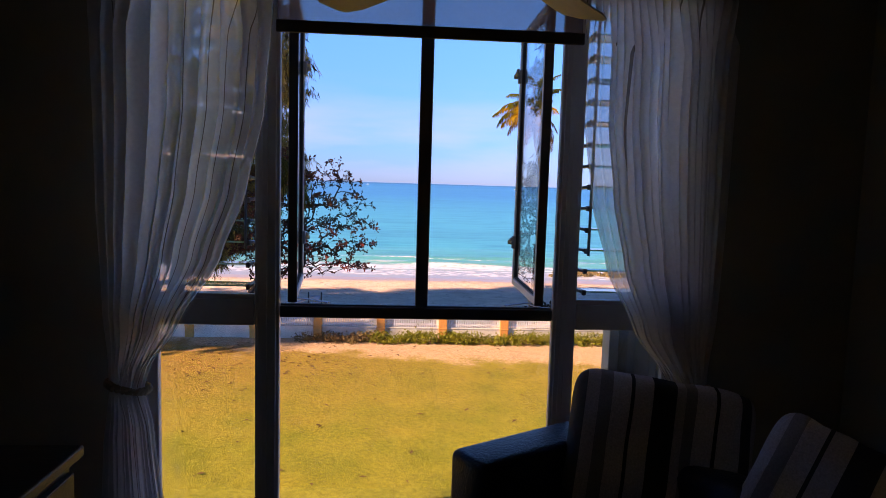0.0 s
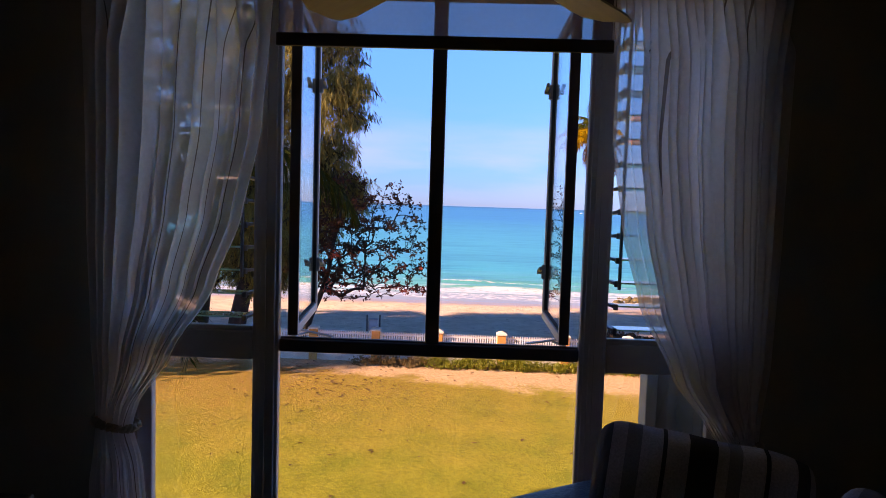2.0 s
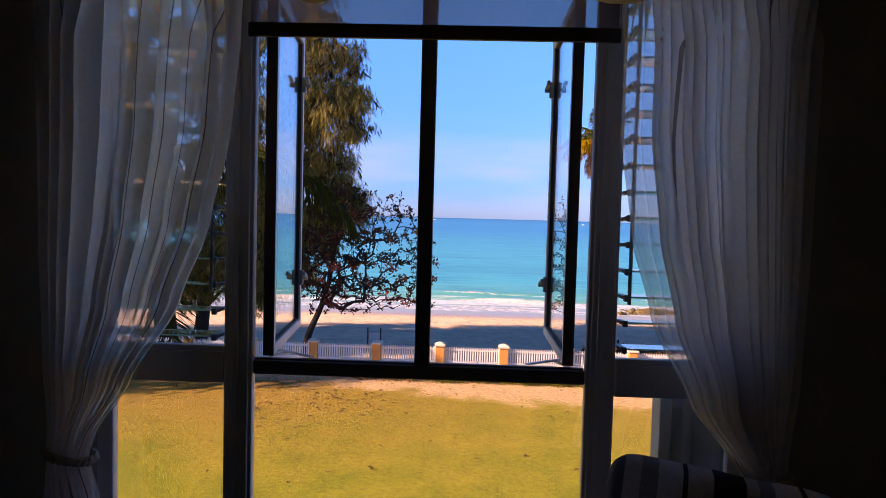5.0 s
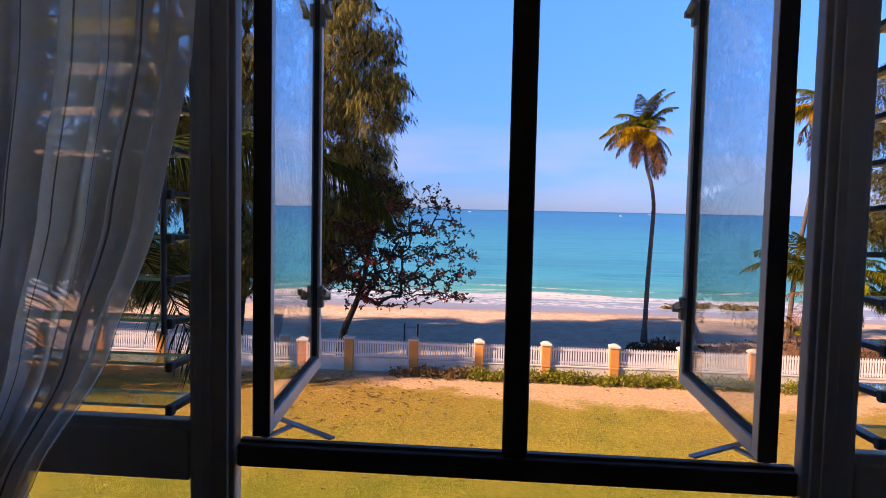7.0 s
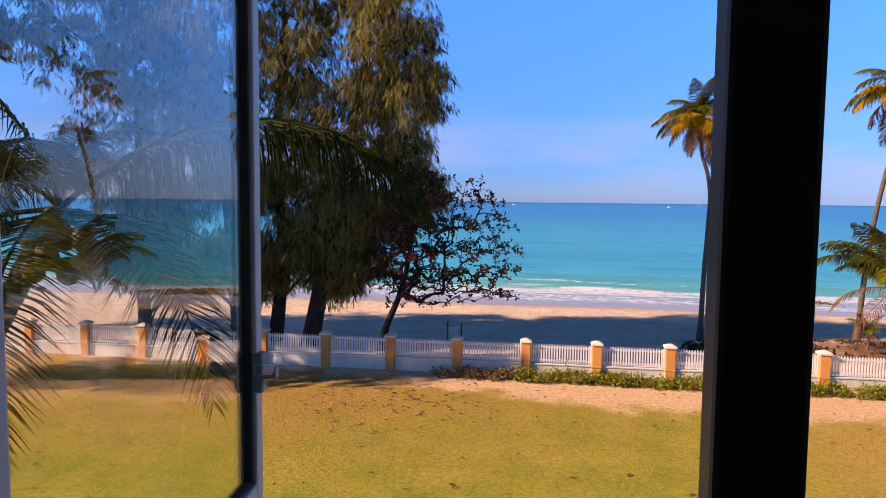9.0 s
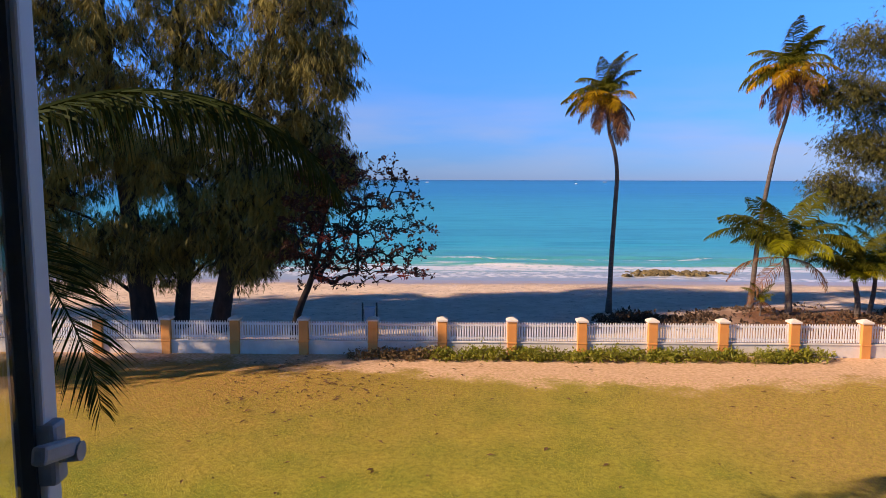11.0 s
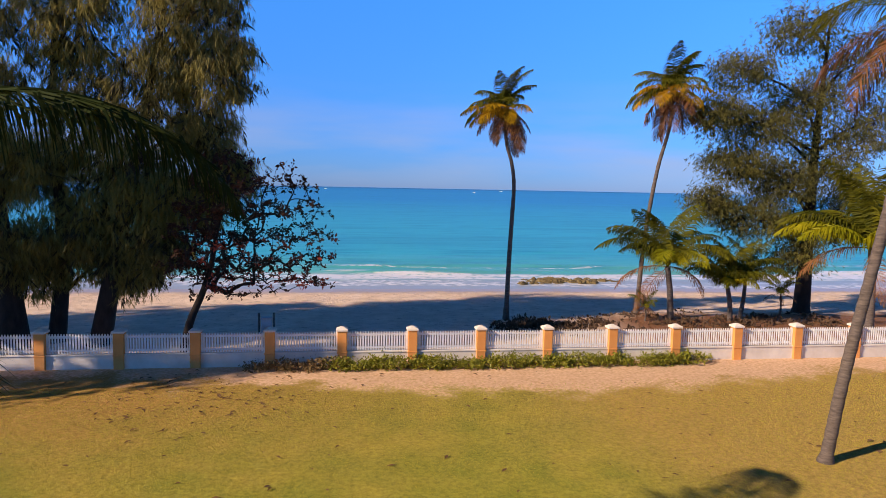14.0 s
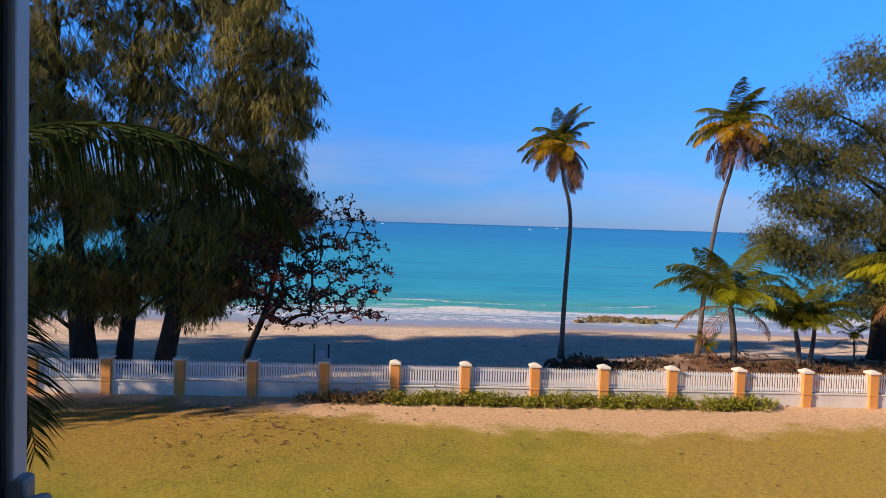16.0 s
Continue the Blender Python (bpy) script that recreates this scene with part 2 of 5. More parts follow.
M_ALMOND = surface("almond_leaf", (0.016, 0.014, 0.008), (0.10, 0.034, 0.022), 0.8, 0.5, 0.0, trans=0.2, vary=0.5, island=True, spec=0.15)
M_ALMOND_RED = surface("almond_leaf_red", (0.26, 0.026, 0.014), (0.42, 0.06, 0.022), 2.0, 0.5, 0.0, trans=0.2, vary=0.6, island=True)
M_SHRUB = surface("shrub_leaf", (0.14, 0.17, 0.015), (0.32, 0.30, 0.03), 1.2, 0.5, 0.0, trans=0.3, vary=0.5, island=True)
M_SHRUB_DRY = surface("shrub_twig", (0.12, 0.07, 0.03), (0.25, 0.17, 0.06), 1.2, 0.8, 0.0, vary=0.5, island=True)
M_BLADES = surface("grass_blade", (0.30, 0.29, 0.022), (0.56, 0.46, 0.05), 0.8, 0.6, 0.0, trans=0.2, vary=0.6, island=True)
M_LITTER = surface("dead_leaf", (0.10, 0.05, 0.02), (0.22, 0.12, 0.05), 3.0, 0.8, 0.1, vary=0.6, island=True)
M_DEBRIS = surface("beach_debris", (0.03, 0.018, 0.012), (0.13, 0.075, 0.04), 2.0, 0.9, 0.0, vary=0.6, island=True)
M_ROCK = surface("shore_rock", (0.05, 0.04, 0.03), (0.27, 0.20, 0.08), 1.4, 0.85, 0.7)
M_BOX = surface("grey_box", (0.3, 0.32, 0.36), (0.42, 0.44, 0.48), 4, 0.6, 0.1)
M_BOAT = surface("boat_paint", (0.75, 0.75, 0.75), (0.82, 0.82, 0.82), 2, 0.5, 0.0)


def nodes_of(name):
    m = bpy.data.materials.new(name)
    m.use_nodes = True
    return m, m.node_tree.nodes, m.node_tree.links


def math_node(n, l, op, a, b=None, c=None):
    k = n.new("ShaderNodeMath")
    k.operation = op
    for i, v in enumerate((a, b, c)):
        if v is None:
            continue
        if isinstance(v, (int, float)):
            k.inputs[i].default_value = v
        else:
            l.new(v, k.inputs[i])
    return k.outputs[0]


def noise_node(n, l, vec, scale, detail=5.0):
    k = n.new("ShaderNodeTexNoise")
    k.inputs["Scale"].default_value, k.inputs["Detail"].default_value = scale, detail
    l.new(vec, k.inputs["Vector"])
    return k.outputs["Fac"]


def ramp_node(n, l, fac, lo, hi, to0=0.0, to1=1.0):
    k = n.new("ShaderNodeMapRange")
    for key, v in (("From Min", lo), ("From Max", hi), ("To Min", to0), ("To Max", to1)):
        k.inputs[key].default_value = v
    l.new(fac, k.inputs["Value"])
    return k.outputs[0]


def mix_node(n, l, fac, a, b):
    k = n.new("ShaderNodeMix")
    k.data_type = "RGBA"
    for key, v in (("A", a), ("B", b)):
        if isinstance(v, tuple):
            k.inputs[key].default_value = (*v, 1)
        else:
            l.new(v, k.inputs[key])
    if isinstance(fac, (int, float)):
        k.inputs["Factor"].default_value = fac
    else:
        l.new(fac, k.inputs["Factor"])
    return k.outputs["Result"]


def ground_material():
    """Lawn up to the fence, worn to bare sand along it; beach sand beyond."""
    m, n, l = nodes_of("ground_cover")
    p = n["Principled BSDF"]
    co = n.new("ShaderNodeTexCoord").outputs["Object"]
    s = n.new("ShaderNodeSeparateXYZ")
    l.new(co, s.inputs[0])
    x, y = s.outputs["X"], s.outputs["Y"]
    broad, mid, grain, blades = noise_node(n, l, co, 0.16, 4), noise_node(n, l, co, 0.9, 9), noise_node(n, l, co, 10.0, 8), noise_node(n, l, co, 65.0, 4)
    grass = mix_node(n, l, ramp_node(n, l, mid, 0.3, 0.7), GRASS1, GRASS2)
    dryf = ramp_node(n, l, math_node(n, l, "ADD", math_node(n, l, "MULTIPLY", x, 0.058), math_node(n, l, "MULTIPLY", broad, 1.2)), 0.72, 1.15)
    grass = mix_node(n, l, math_node(n, l, "MULTIPLY", dryf, 0.8), grass, GRASSDRY)
    farf = ramp_node(n, l, math_node(n, l, "ADD", y, math_node(n, l, "MULTIPLY", mid, 5.0)), 13.5, 19.5)
    leftf = ramp_node(n, l, x, 3.0, -6.0)
    grass = mix_node(n, l, math_node(n, l, "MULTIPLY", farf, math_node(n, l, "MULTIPLY_ADD", leftf, 0.62, 0.36)), grass, GRASSORANGE)
    grass = mix_node(n, l, ramp_node(n, l, math_node(n, l, "ADD", math_node(n, l, "MULTIPLY", blades, 0.62), math_node(n, l, "MULTIPLY", grain, 0.38)), 0.40, 0.60, 0.0, 0.95), grass, mix_node(n, l, 0.6, grass, (0.04, 0.045, 0.002)))
    # bare strip in front of the fence, widest between the middle pillars
    wob = math_node(n, l, "ADD", math_node(n, l, "MULTIPLY_ADD", mid, 4.0, -1.3), math_node(n, l, "MULTIPLY", grain, 2.0))
    wide = math_node(n, l, "MULTIPLY", math_node(n, l, "ABSOLUTE", math_node(n, l, "ADD", x, -6.0)), 0.15)
    bare = ramp_node(n, l, math_node(n, l, "SUBTRACT", math_node(n, l, "ADD", y, wob), wide), 18.6, 19.6)
    dirt = mix_node(n, l, ramp_node(n, l, grain, 0.3, 0.7), DIRT1, DIRT2)
    col = mix_node(n, l, bare, grass, dirt)
    sand = mix_node(n, l, ramp_node(n, l, noise_node(n, l, co, 1.4, 8), 0.35, 0.65), SAND1, SAND2)
    sand = mix_node(n, l, ramp_node(n, l, noise_node(n, l, co, 3.2, 8), 0.58, 0.68, 0, 0.6), sand, SANDDARK)
    mound = math_node(n, l, "MULTIPLY", ramp_node(n, l, x, 8.5, 12.0), ramp_node(n, l, math_node(n, l, "ADD", y, math_node(n, l, "MULTIPLY", mid, 3.0)), 31.5, 29.5))
    sand = mix_node(n, l, mound, sand, mix_node(n, l, ramp_node(n, l, grain, 0.35, 0.65), (0.16, 0.07, 0.03), (0.30, 0.14, 0.065)))
    wet = ramp_node(n, l, math_node(n, l, "ADD", y, math_node(n, l, "MULTIPLY", mid, 1.5)), 38.6, 40.2)
    sand = mix_node(n, l, wet, sand, SANDWET)
    beach = ramp_node(n, l, y, 20.7, 20.8)
    col = mix_node(n, l, beach, col, sand)
    l.new(col, p.inputs["Base Color"])
    rough = math_node(n, l, "MULTIPLY_ADD", math_node(n, l, "MULTIPLY", wet, beach), -0.6, 0.9)
    l.new(rough, p.inputs["Roughness"])
    p.inputs["Specular IOR Level"].default_value = 0.25
    b = n.new("ShaderNodeBump")
    b.inputs["Strength"].default_value, b.inputs["Distance"].default_value = 0.8, 0.02
    prints = math_node(n, l, "MULTIPLY", noise_node(n, l, co, 3.4, 6), math_node(n, l, "MULTIPLY", beach, 7.0))
    h = math_node(n, l, "ADD", math_node(n, l, "MULTIPLY", blades, 1.2), math_node(n, l, "MULTIPLY_ADD", grain, 0.5, prints))
    h = math_node(n, l, "MULTIPLY", h, math_node(n, l, "MULTIPLY_ADD", wet, -0.9, 1.0))
    l.new(h, b.inputs["Height"]), l.new(b.outputs[0], p.inputs["Normal"])
    return m


def sea_material():
    """Shallow turquoise to deeper blue, sandy green at the edge, foam on the breakers."""
    m, n, l = nodes_of("sea_water")
    p = n["Principled BSDF"]
    co = n.new("ShaderNodeTexCoord").outputs["Object"]
    s = n.new("ShaderNodeSeparateXYZ")
    l.new(co, s.inputs[0])
    y = s.outputs["Y"]
    mp = n.new("ShaderNodeMapping")
    mp.inputs["Scale"].default_value = (0.12, 1.0, 1.0)
    l.new(co, mp.inputs["Vector"])
    lng = mp.outputs["Vector"]
    mp2 = n.new("ShaderNodeMapping")
    mp2.inputs["Scale"].default_value = (0.3, 1.0, 1.0)
    l.new(co, mp2.inputs["Vector"])
    streak, patch = noise_node(n, l, lng, 0.09, 6), noise_node(n, l, mp2.outputs["Vector"], 0.022, 4)
    col = mix_node(n, l, ramp_node(n, l, math_node(n, l, "ADD", y, math_node(n, l, "MULTIPLY", streak, 10.0)), 49.0, 66.0), SEA_GREEN, SEA_TURQ)
    col = mix_node(n, l, ramp_node(n, l, y, 60.0, 330.0), col, SEA_BLUE)
    col = mix_node(n, l, ramp_node(n, l, y, 900.0, 2800.0), col, SEA_FAR)
    col = mix_node(n, l, ramp_node(n, l, streak, 0.55, 0.68, 0, 0.35), col, SEA_DARK)
    col = mix_node(n, l, ramp_node(n, l, patch, 0.5, 0.7, 0, 0.3), col, SEA_DARK)
    rip = noise_node(n, l, mp2.outputs["Vector"], 0.55, 7)
    col = mix_node(n, l, ramp_node(n, l, rip, 0.5, 0.66, 0, 0.4), col, SEA_DARK)
    col = mix_node(n, l, ramp_node(n, l, rip, 0.46, 0.3, 0, 0.3), col, SEA_LIGHT)
    # spent wash over wet sand
    wash = ramp_node(n, l, math_node(n, l, "ADD", y, math_node(n, l, "MULTIPLY", streak, 6.0)), 51.0, 46.5)
    col = mix_node(n, l, math_node(n, l, "MULTIPLY", wash, 0.85), col, SEA_WASH)
    # foam lines
    fo = noise_node(n, l, mp2.outputs["Vector"], 1.3, 8)
    wob = math_node(n, l, "ADD", y, math_node(n, l, "MULTIPLY", noise_node(n, l, lng, 0.28, 6), 14.0))
    def line(at, half, cut):
        near = ramp_node(n, l, math_node(n, l, "ABSOLUTE", math_node(n, l, "ADD", wob, -at)), half, 0.0)
        return ramp_node(n, l, math_node(n, l, "MULTIPLY", near, fo), cut, cut + 0.10)
    froth = noise_node(n, l, co, 1.7, 9)
    lace, thick = ramp_node(n, l, froth, 0.42, 0.60), ramp_node(n, l, froth, 0.30, 0.48)
    f = math_node(n, l, "MULTIPLY", math_node(n, l, "MAXIMUM", line(49.2, 3.0, 0.18), line(59.0, 1.6, 0.34)), lace)
    f = math_node(n, l, "MAXIMUM", f, math_node(n, l, "MULTIPLY", line(54.0, 2.8, 0.14), thick))
    col = mix_node(n, l, f, col, (0.75, 0.75, 0.78))
    l.new(col, p.inputs["Base Color"])
    p.inputs["Roughness"].default_value = 0.35
    p.inputs["Specular IOR Level"].default_value = 0.18
    b = n.new("ShaderNodeBump")
    b.inputs["Strength"].default_value, b.inputs["Distance"].default_value = 0.5, 0.3
    wv = math_node(n, l, "ADD", noise_node(n, l, mp2.outputs["Vector"], 0.9, 6), math_node(n, l, "MULTIPLY", streak, 2.0))
    l.new(wv, b.inputs["Height"]), l.new(b.outputs[0], p.inputs["Normal"])
    return m


GRASS1, GRASS2, GRASSDRY, GRASSORANGE = (0.28, 0.32, 0.038), (0.53, 0.47, 0.068), (0.62, 0.385, 0.125), (0.55, 0.31, 0.09)
DIRT1, DIRT2 = (0.60, 0.36, 0.20), (0.84, 0.58, 0.38)
SAND1, SAND2, SANDDARK, SANDWET = (0.68, 0.51, 0.38), (0.82, 0.64, 0.50), (0.36, 0.26, 0.20), (0.40, 0.32, 0.29)
SEA_GREEN, SEA_TURQ, SEA_BLUE, SEA_FAR, SEA_DARK, SEA_LIGHT, SEA_WASH = (0.10, 0.40, 0.33), (0.012, 0.40, 0.53), (0.003, 0.225, 0.54), (0.003, 0.105, 0.34), (0.005, 0.16, 0.33), (0.05, 0.50, 0.57), (0.36, 0.38, 0.48)
M_GROUND, M_SEA = ground_material(), sea_material()


# ---- building blocks ----
def mesh_of(name, bm, material, smooth=False):
    me = bpy.data.meshes.new(name)
    bm.to_mesh(me)
    bm.free()
    if material:
        me.materials.append(material)
    if smooth:
        me.shade_smooth()
    return me


def raw_mesh(name, verts, faces, material, smooth=False):
    me = bpy.data.meshes.new(name)
    me.from_pydata([tuple(v) for v in verts], [], [tuple(f) for f in faces])
    if material:
        me.materials.append(material)
    if smooth:
        me.shade_smooth()
    return me


def part(name, bm, material, parent, label="", smooth=False):
    """One mesh object under a thing or a part; bm is a bmesh or a ready mesh."""
    me = bm if isinstance(bm, bpy.types.Mesh) else mesh_of(name, bm, material, smooth)
    ob = new(name, me)
    ob.parent = parent
    if label:
        tagged(ob, label)
    return ob


def thing(name, label, category, group="", kind="", at=None):
    ob = new(name)
    ob.empty_display_size = 0.1
    if at is not None:
        ob.matrix_basis = at
    return tagged(ob, label, category, group, kind)


def solid(name, bm, material, label, category, kind="", smooth=False):
    return tagged(new(name, mesh_of(name, bm, material, smooth)), label, category, kind=kind)


def box(x0, x1, y0, y1, z0, z1, bevel=0.0, bm=None, seg=2):
    own = bmesh.new()
    bmesh.ops.create_cube(own, size=1.0)
    bmesh.ops.transform(own, matrix=Matrix.Translation(((x0 + x1) / 2, (y0 + y1) / 2, (z0 + z1) / 2)) @ Matrix.Diagonal((x1 - x0, y1 - y0, z1 - z0, 1)), verts=own.verts)
    if bevel:
        bmesh.ops.bevel(own, geom=own.edges[:], offset=bevel, segments=seg, affect="EDGES", profile=0.5)
    if bm is None:
        return own
    join(bm, own)
    return bm


def join(bm, other, m=None):
    me = bpy.data.meshes.new("tmp")
    if m is not None:
        bmesh.ops.transform(other, matrix=m, verts=other.verts)
    other.to_mesh(me)
    other.free()
    bm.from_mesh(me)
    bpy.data.meshes.remove(me)


def tube(points, radii, sides=8, bm=None, cap=True):
    """A tapered tube along points."""
    bm = bm or bmesh.new()
    rings = []
    pts = [Vector(p) for p in points]
    for i, p in enumerate(pts):
        d = (pts[min(i + 1, len(pts) - 1)] - pts[max(i - 1, 0)]).normalized()
        u = d.cross(Vector((0.3, 0.9, 0.2))).normalized()
        w = d.cross(u)
        rings.append([bm.verts.new(p + (u * math.cos(a) + w * math.sin(a)) * radii[i]) for a in (2 * math.pi * k / sides for k in range(sides))])
    for a, b in zip(rings, rings[1:]):
        for k in range(sides):
            bm.faces.new((a[k], a[(k + 1) % sides], b[(k + 1) % sides], b[k]))
    if cap:
        bm.faces.new(rings[0][::-1])
        bm.faces.new(rings[-1])
    return bm


def smooth_path(points, n):
    """Catmull-Rom through the points."""
    pts = [Vector(p) for p in points]
    pts = [pts[0] * 2 - pts[1]] + pts + [pts[-1] * 2 - pts[-2]]
    out, segs = [], len(pts) - 3
    for i in range(n + 1):
        s = min(i / n * segs, segs - 1e-6)
        k, t = int(s), s - int(s)
        a, b, c, d = pts[k:k + 4]
        out.append(0.5 * ((2 * b) + (c - a) * t + (2 * a - 5 * b + 4 * c - d) * t * t + (3 * b - a - 3 * c + d) * t ** 3))
    return out
# ---- large structure ----
G = -4.08
XL, XR, YB, CEIL = -1.62, 1.78, -4.6, 2.44
solid("floor", box(XL - 0.15, XR + 0.15, YB - 0.15, 0.12, -0.2, 0.0), M_FLOOR, "dark brown tiled floor of the unlit room", "floor", "structure")
solid("ceiling", box(XL - 0.15, XR + 0.15, YB - 0.15, 0.12, CEIL, CEIL + 0.2), M_CEIL, "plain painted ceiling of the dim room", "ceiling", "structure")
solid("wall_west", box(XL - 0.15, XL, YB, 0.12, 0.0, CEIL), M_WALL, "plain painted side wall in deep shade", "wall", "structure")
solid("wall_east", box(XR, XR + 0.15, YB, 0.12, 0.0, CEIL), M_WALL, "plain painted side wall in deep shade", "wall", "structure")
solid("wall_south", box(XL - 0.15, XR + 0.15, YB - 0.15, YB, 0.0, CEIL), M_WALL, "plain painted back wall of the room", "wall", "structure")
bm = box(XL, -1.08, -0.06, 0.10, 0.0, CEIL)
box(1.08, XR, -0.06, 0.10, 0.0, CEIL, bm=bm)
box(-1.08, 1.08, -0.06, 0.10, 2.27, CEIL, bm=bm)
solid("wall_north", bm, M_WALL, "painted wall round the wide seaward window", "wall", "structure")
bm = box(XL - 0.15, XR + 0.15, YB - 0.15, 0.14, G - 0.3, -0.2)
# unseen side wings and top storey, added to keep sun off the casements
box(-7.0, XL - 0.15, -6.0, 0.13, G - 0.3, 4.6, bm=bm)
box(XR + 0.15, 7.0, -6.0, 0.13, G - 0.3, 4.6, bm=bm)
box(XL - 0.15, XR + 0.15, -6.0, 0.13, CEIL + 0.2, 4.6, bm=bm)
solid("wall_facade", bm, M_FACADE, "rendered lower storey below the window, with added unseen wings and top that block sun", "wall", "structure")

def ground_height(x, y):
    pts = ((-20, G), (20.6, G), (24, G - 0.12), (30, G - 0.32), (38, G - 0.58), (41, G - 0.72), (46, G - 1.05), (60, G - 2.2), (120, G - 4.0), (4900, G - 6.0))
    for (a, za), (b, zb) in zip(pts, pts[1:]):
        if y <= b:
            z = za + (zb - za) * (max(y, a) - a) / (b - a)
            break
    if 20.8 < y < 40:
        z += 0.05 * noise.noise((x * 0.35, y * 0.5, 0.0)) + 0.025 * noise.noise((x * 1.1, y * 1.6, 3.0))
        z += 0.22 * max(0, min(1, (x - 9) / 4)) * max(0, min(1, (y - 21.2) / 2)) * max(0, min(1, (32 - y) / 3))
    return z


def sheet(name, xs, ys, height, material):
    verts = [(x, y, height(x, y)) for y in ys for x in xs]
    w = len(xs)
    faces = [(j * w + i, j * w + i + 1, (j + 1) * w + i + 1, (j + 1) * w + i) for j in range(len(ys) - 1) for i in range(w - 1)]
    return new(name, raw_mesh(name, verts, faces, material, True))


gx = [-4900, -800, -200, -80] + [-50 + i * 1.0 for i in range(101)] + [80, 200, 800, 4900]
gy = [-200, -40, -20, 0.15, 5, 10, 15, 18, 20, 20.6] + [20.8 + i * 0.4 for i in range(50)] + [42, 44, 46, 50, 60, 80, 120, 300, 1000, 4900]
tagged(sheet("ground", gx, gy, ground_height, M_GROUND), "sunlit yellow-green lawn worn to sand, running into pale beach", "ground", kind="structure")
SEA = G - 0.72

def sea_height(x, y):
    z = SEA
    if y < 90:
        for at, h, wd, k in ((49.2, 0.20, 0.8, 0.10), (52.6, 0.24, 0.9, 0.07), (57.5, 0.16, 1.4, 0.05), (66, 0.12, 2.0, 0.03)):
            c = at + 1.6 * noise.noise((x * k, at, 1.0))
            amp = max(0.0, 0.55 + 0.9 * noise.noise((x * 0.09, at * 2.0, 5.0)))
            z += h * amp * math.exp(-((y - c) / wd) ** 2)
    return z


sx = [-4900, -900, -300, -120, -70] + [-50 + i * 0.8 for i in range(126)] + [70, 120, 300, 900, 4900]
sy = [40.2 + i * 0.35 for i in range(86)] + [72, 76, 80, 86, 95, 110, 140, 200, 320, 600, 1200, 2400, 4900]
tagged(sheet("water", sx, sy, sea_height, M_SEA), "turquoise sea with small white breakers on the beach", "sea", kind="structure")

# ---- the window ----
win = thing("window_1", "wide white aluminium window with open casements and louvres", "window", kind="structure")
POST = ((-0.645, -0.55), (0.55, 0.645), (-1.075, -1.02), (1.02, 1.075))
for a, b in POST:
    bm = box(a, b, -0.010, 0.026, 0.0, 2.27, 0.004)
    if b - a > 0.09:
        box(a + 0.012, b - 0.012, -0.018, -0.009, 0.0, 2.27, 0.003, bm)
        box(a + 0.03, b - 0.045, -0.024, -0.017, 0.0, 2.27, 0.002, bm)
    part("post", bm, M_FRAME, win)
part("mullion", box(-0.012, 0.038, -0.004, 0.026, 1.0, 2.235, 0.004), M_BLACK, win)
bm = box(-0.548, 0.548, -0.005, 0.028, 0.952, 0.998, 0.004)
box(-0.548, 0.548, 0.012, 0.03, 0.996, 1.004, 0.002, bm)
part("transom", bm, M_BLACK, win)
for a, b in ((-1.018, -0.647), (0.647, 1.018)):
    bm = box(a, b, -0.010, 0.026, 0.918, 1.025, 0.005)
    box(a, b, -0.006, 0.024, 1.025, 1.043, 0.003, bm)
    part("transom", bm, M_FRAME, win)
    part("bottom_rail", box(a, b, -0.03, 0.04, 0.0, 0.11, 0.004), M_FRAME, win)
    part("top_rail", box(a, b, -0.03, 0.04, 2.225, 2.27, 0.004), M_FRAME, win)
    part("pane", box(a + 0.003, b - 0.003, 0.004, 0.009, 0.112, 0.916), M_GLASS, win).visible_shadow = False
part("bottom_rail", box(-0.548, 0.548, -0.03, 0.04, 0.0, 0.11, 0.004), M_FRAME, win)
part("head_rail", box(-0.548, 0.548, -0.03, 0.045, 2.235, 2.27, 0.004), M_BOARD, win, "brown wooden head board")
part("pane", box(-0.546, 0.546, 0.004, 0.009, 0.112, 0.95), M_GLASS, win).visible_shadow = False

# louvre bays: glass blades in clips, nearly level
blade_me = mesh_of("blade", box(-0.5, 0.5, -0.05, 0.05, -0.003, 0.003), M_BLADEGLASS)
blade_me.materials.append(M_BLADEEDGE)
for f in blade_me.polygons:
    if abs(f.normal.y) > 0.9:
        f.material_index = 1
bm = box(-0.010, 0.010, -0.052, 0.052, -0.006, 0.005, 0.002)
box(-0.008, 0.008, -0.066, -0.05, -0.013, 0.008, 0.003, bm)
clip_me = mesh_of("blade_clip", bm, M_PLASTIC)
for a, b in ((-1.018, -0.647), (0.647, 1.018)):
    for k in range(14):
        z = 1.082 + 0.0838 * k
        tilt = Euler((radians(-2.5 + 1.5 * math.sin(k * 1.7 + a * 5)), 0, 0)).to_matrix().to_4x4()
        ob = part("blade", blade_me, None, win)
        ob.matrix_basis = Matrix.Translation(((a + b) / 2, 0.0, z)) @ tilt @ Matrix.Diagonal((b - a - 0.026, 1, 1, 1))
        ob.visible_shadow = False
        for x in (a + 0.013, b - 0.013):
            part("blade_clip", clip_me, None, win).matrix_basis = Matrix.Translation((x, 0.0, z)) @ tilt
for x in (-0.668, 0.668):
    part("louvre_rod", tube([(x, -0.066, 1.23), (x, -0.066, 2.2)], [0.006, 0.006], 8), M_PLASTIC, win, "grey linkage rod of the louvres")


